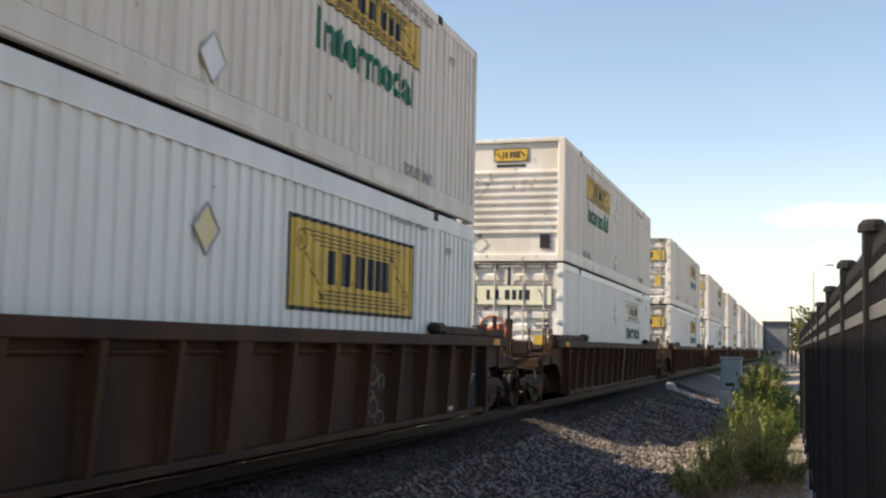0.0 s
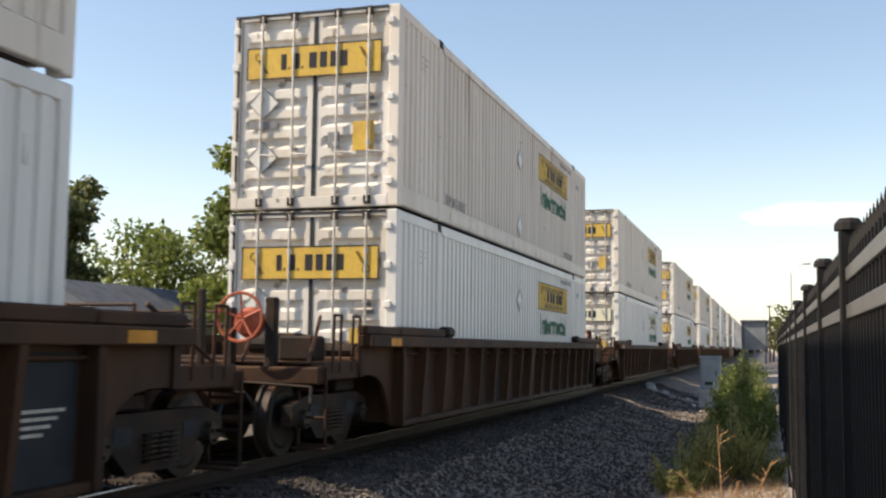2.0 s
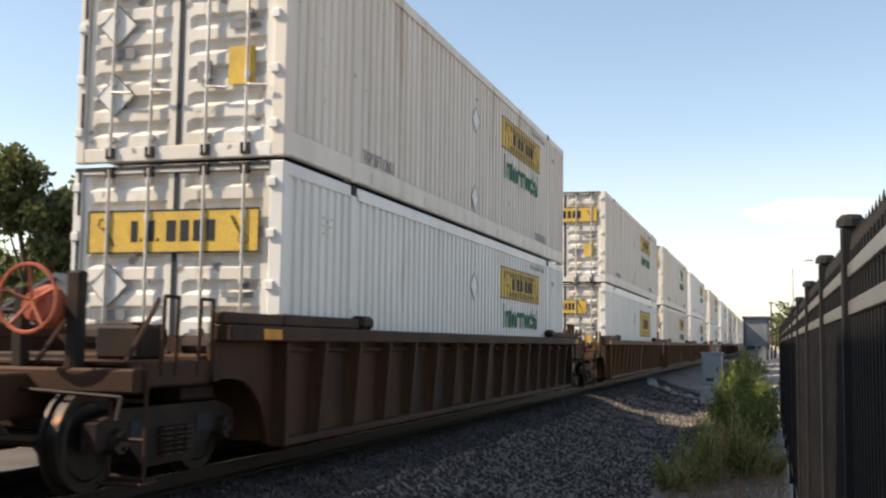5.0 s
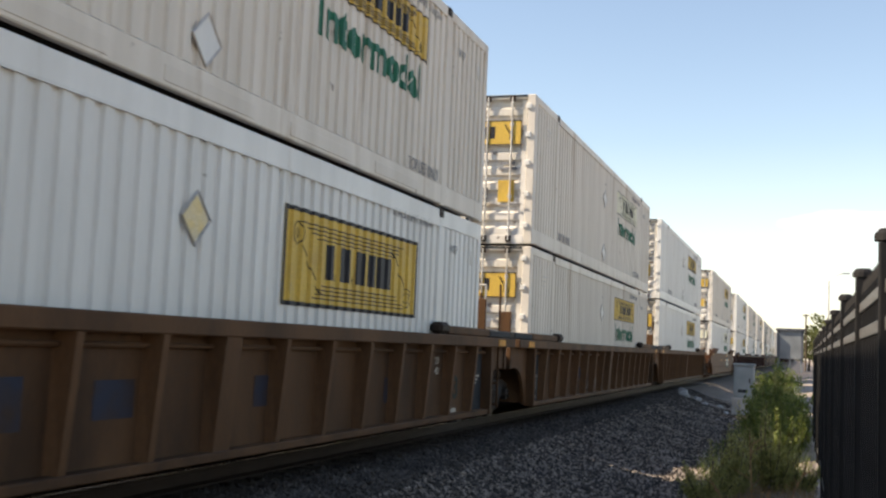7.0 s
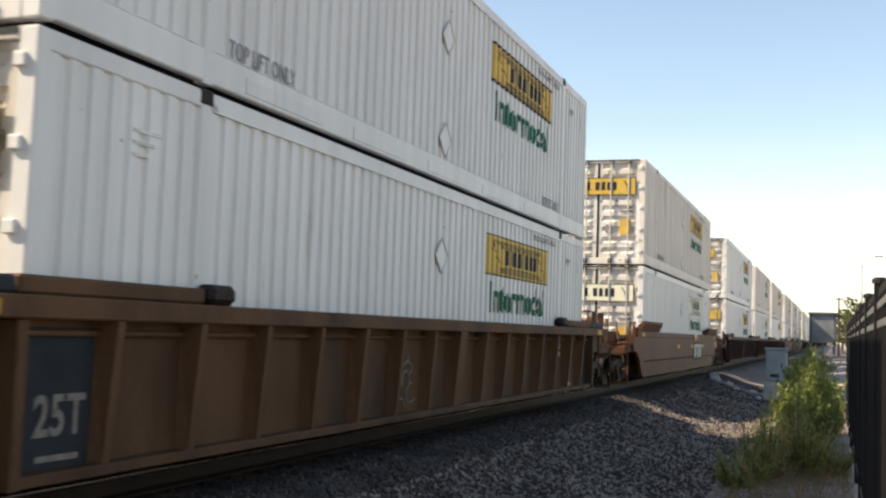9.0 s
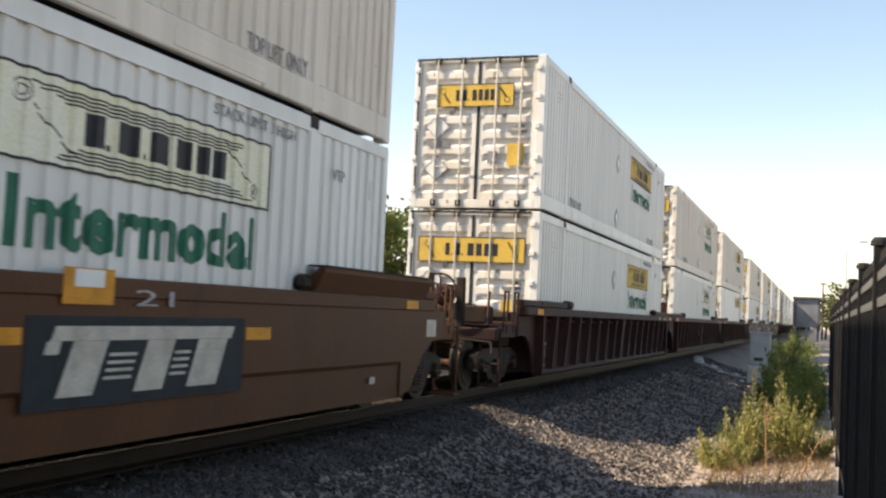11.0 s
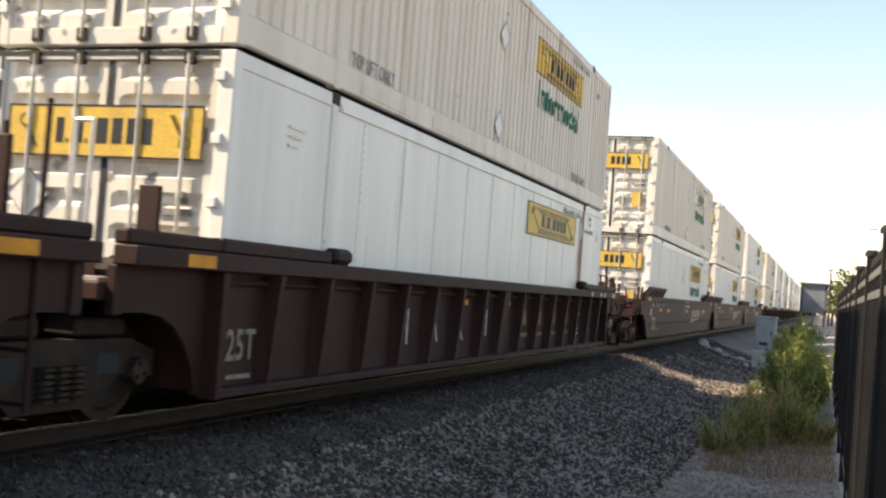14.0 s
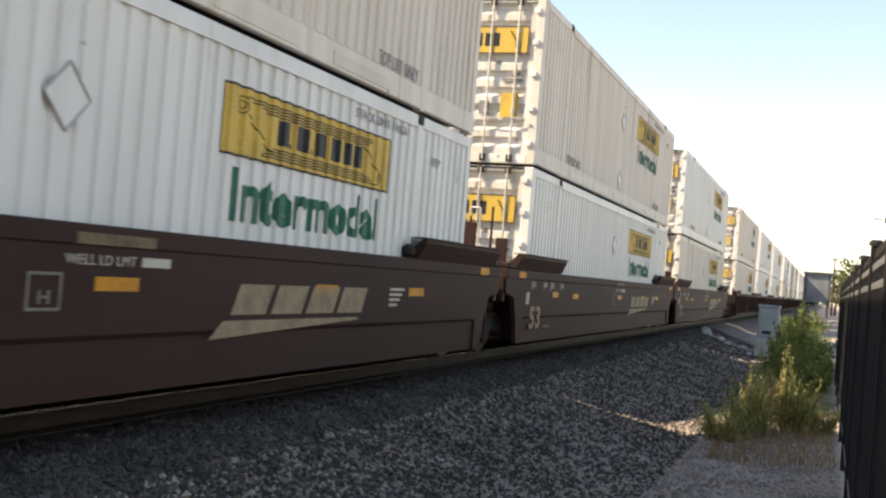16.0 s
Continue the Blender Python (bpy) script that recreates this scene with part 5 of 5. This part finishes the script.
part("vent", boxes((cx - 0.2, cx + 0.12, cy - 0.305, cy - 0.30, cz + 0.80, cz + 0.92)), gasket, body)


def rubble(x, y, r0, seed, mat=concrete):
    r = random.Random(seed)
    bm = bmesh.new()
    bmesh.ops.create_icosphere(bm, subdivisions=2, radius=r0)
    for v in bm.verts:
        v.co *= 1 + 0.5 * noise.noise(v.co * (1.3 / r0) + Vector((seed, 0, 0)))
        v.co.z *= 0.65
    bmesh.ops.translate(bm, vec=(x, y, swale(x, y) + r0 * 0.3), verts=bm.verts[:])
    single("concrete_lump", bm, mat, "pale broken lump of concrete beside the track", "rubble", group="rubble by the track")


for k, (x, y, r0) in enumerate(((-4.3, 42.5, 0.36), (-3.9, 43.2, 0.28), (-3.5, 42.0, 0.2), (-3.0, 43.0, 0.24), (-4.6, 44.5, 0.3), (-2.6, 40.0, 0.16))):
    rubble(x, y, r0 * 0.62, k)
rubble(-2.2, 8.0, 0.06, 9, stone)
rubble(-3.4, 10.0, 0.05, 10, stone)


def street_lamp(x, y, h, arm):
    t = empty("street_lamp", "tall pale grey street lamp with a single arm", "street lamp")
    part("pole", rod(bmesh.new(), (x, y, 0), (x, y, h), 0.11, 10, 0.06), galv, t)
    bm = rod(bmesh.new(), (x, y, h), (x + arm * 0.5, y, h + 0.55), 0.05, 6)
    rod(bm, (x + arm * 0.5, y, h + 0.55), (x + arm, y, h + 0.72), 0.045, 6)
    part("arm", bm, galv, t)
    part("lamp_head", bevelled((x + arm - 0.1, x + arm + 0.6, y - 0.15, y + 0.15, h + 0.66, h + 0.80), w=0.04), cabinet_paint, t)


street_lamp(2.2, 105.0, 8.9, 1.2)
pole = empty("utility_pole", "thin dark utility pole with a crossarm", "pole")
part("pole", rod(bmesh.new(), (0.35, 150, 0), (0.35, 150, 7.6), 0.13, 8, 0.09), bark, pole)
part("crossarm", boxes((-0.1, 0.8, 149.93, 150.07, 7.3, 7.45)), bark, pole)

# grey building on legs, far along the line
tower = empty("trackside_building", "small grey flat-roofed building by the line", "building")
bx0, bx1, by0, by1 = -3.25, 0.0, 150.0, 156.0
part("wall", boxes((bx0, bx1, by0, by1, 1.6, 5.3)), grey_cladding, tower)
part("roof", bevelled((bx0 - 0.2, bx1 + 0.2, by0 - 0.3, by1 + 0.3, 5.3, 5.6), w=0.05), roof_tile, tower)
for x in (bx0 + 0.2, -1.6, bx1 - 0.2):
    part("leg", boxes((x - 0.15, x + 0.15, by0 + 0.2, by0 + 0.5, -0.2, 1.6)), grey_cladding, tower)
part("corner_trim", boxes((bx0 - 0.06, bx0 + 0.35, by0 - 0.04, by0 - 0.004, 1.6, 5.3)), roof_tile, tower)
part("corner_trim", boxes((bx1 - 0.25, bx1 + 0.06, by0 - 0.04, by0 - 0.004, 1.6, 5.3)), roof_tile, tower)

# shed beyond the track, its gable to the camera
shed = empty("shed", "white-sided shed with a grey pitched roof", "shed")
sx, sy, half, ridge, eave = -19.2, 26.0, 1.95, 3.45, 2.45
part("wall", prism([(sx - half + 0.25, -0.3), (sx + half - 0.25, -0.3), (sx + half - 0.25, eave + 0.05), (sx, ridge - 0.12), (sx - half + 0.25, eave + 0.05)], sy, sy + 6), siding, shed, "pale horizontal siding")
for s in (-1, 1):
    part("roof", prism([(sx, ridge), (sx + s * half, eave - 0.05), (sx + s * half, eave - 0.17), (sx, ridge - 0.12)], sy - 0.35, sy + 6.3), roof_tile, shed, "dark grey roof slope")
for k in range(9):
    z = 0.2 + 0.26 * k
    part("siding_board", boxes((sx - half + 0.26, sx + half - 0.26, sy - 0.02, sy - 0.002, z, z + 0.24)), siding, shed)
wall = empty("garden_wall", "low grey board fence beyond the track", "fence")
for k in range(16):
    part("board", boxes((-46 + 1.6 * k, -44.42 + 1.6 * k, 28.0, 28.05, -0.3, 1.75)), siding, wall)



def motions():
    for ob, u, z in MOVING:
        walk(ob, [(t, pose(XC, u - gone(t), z)) for t in (0, 4, 8, 12, 16)])
    # wheels roll on the rails
    turns = [(k / FPS, math.degrees(gone(k / FPS) / 0.42)) for k in range(16 * FPS + 1)]
    for w in CARS[:15]:
        for ax in w.children:
            if ax.name.split(".")[0] == "axle":
                y = ax.location.y
                walk(ax, [(t, pose(0, y, 0.42, a)) for t, a in turns])


motions()
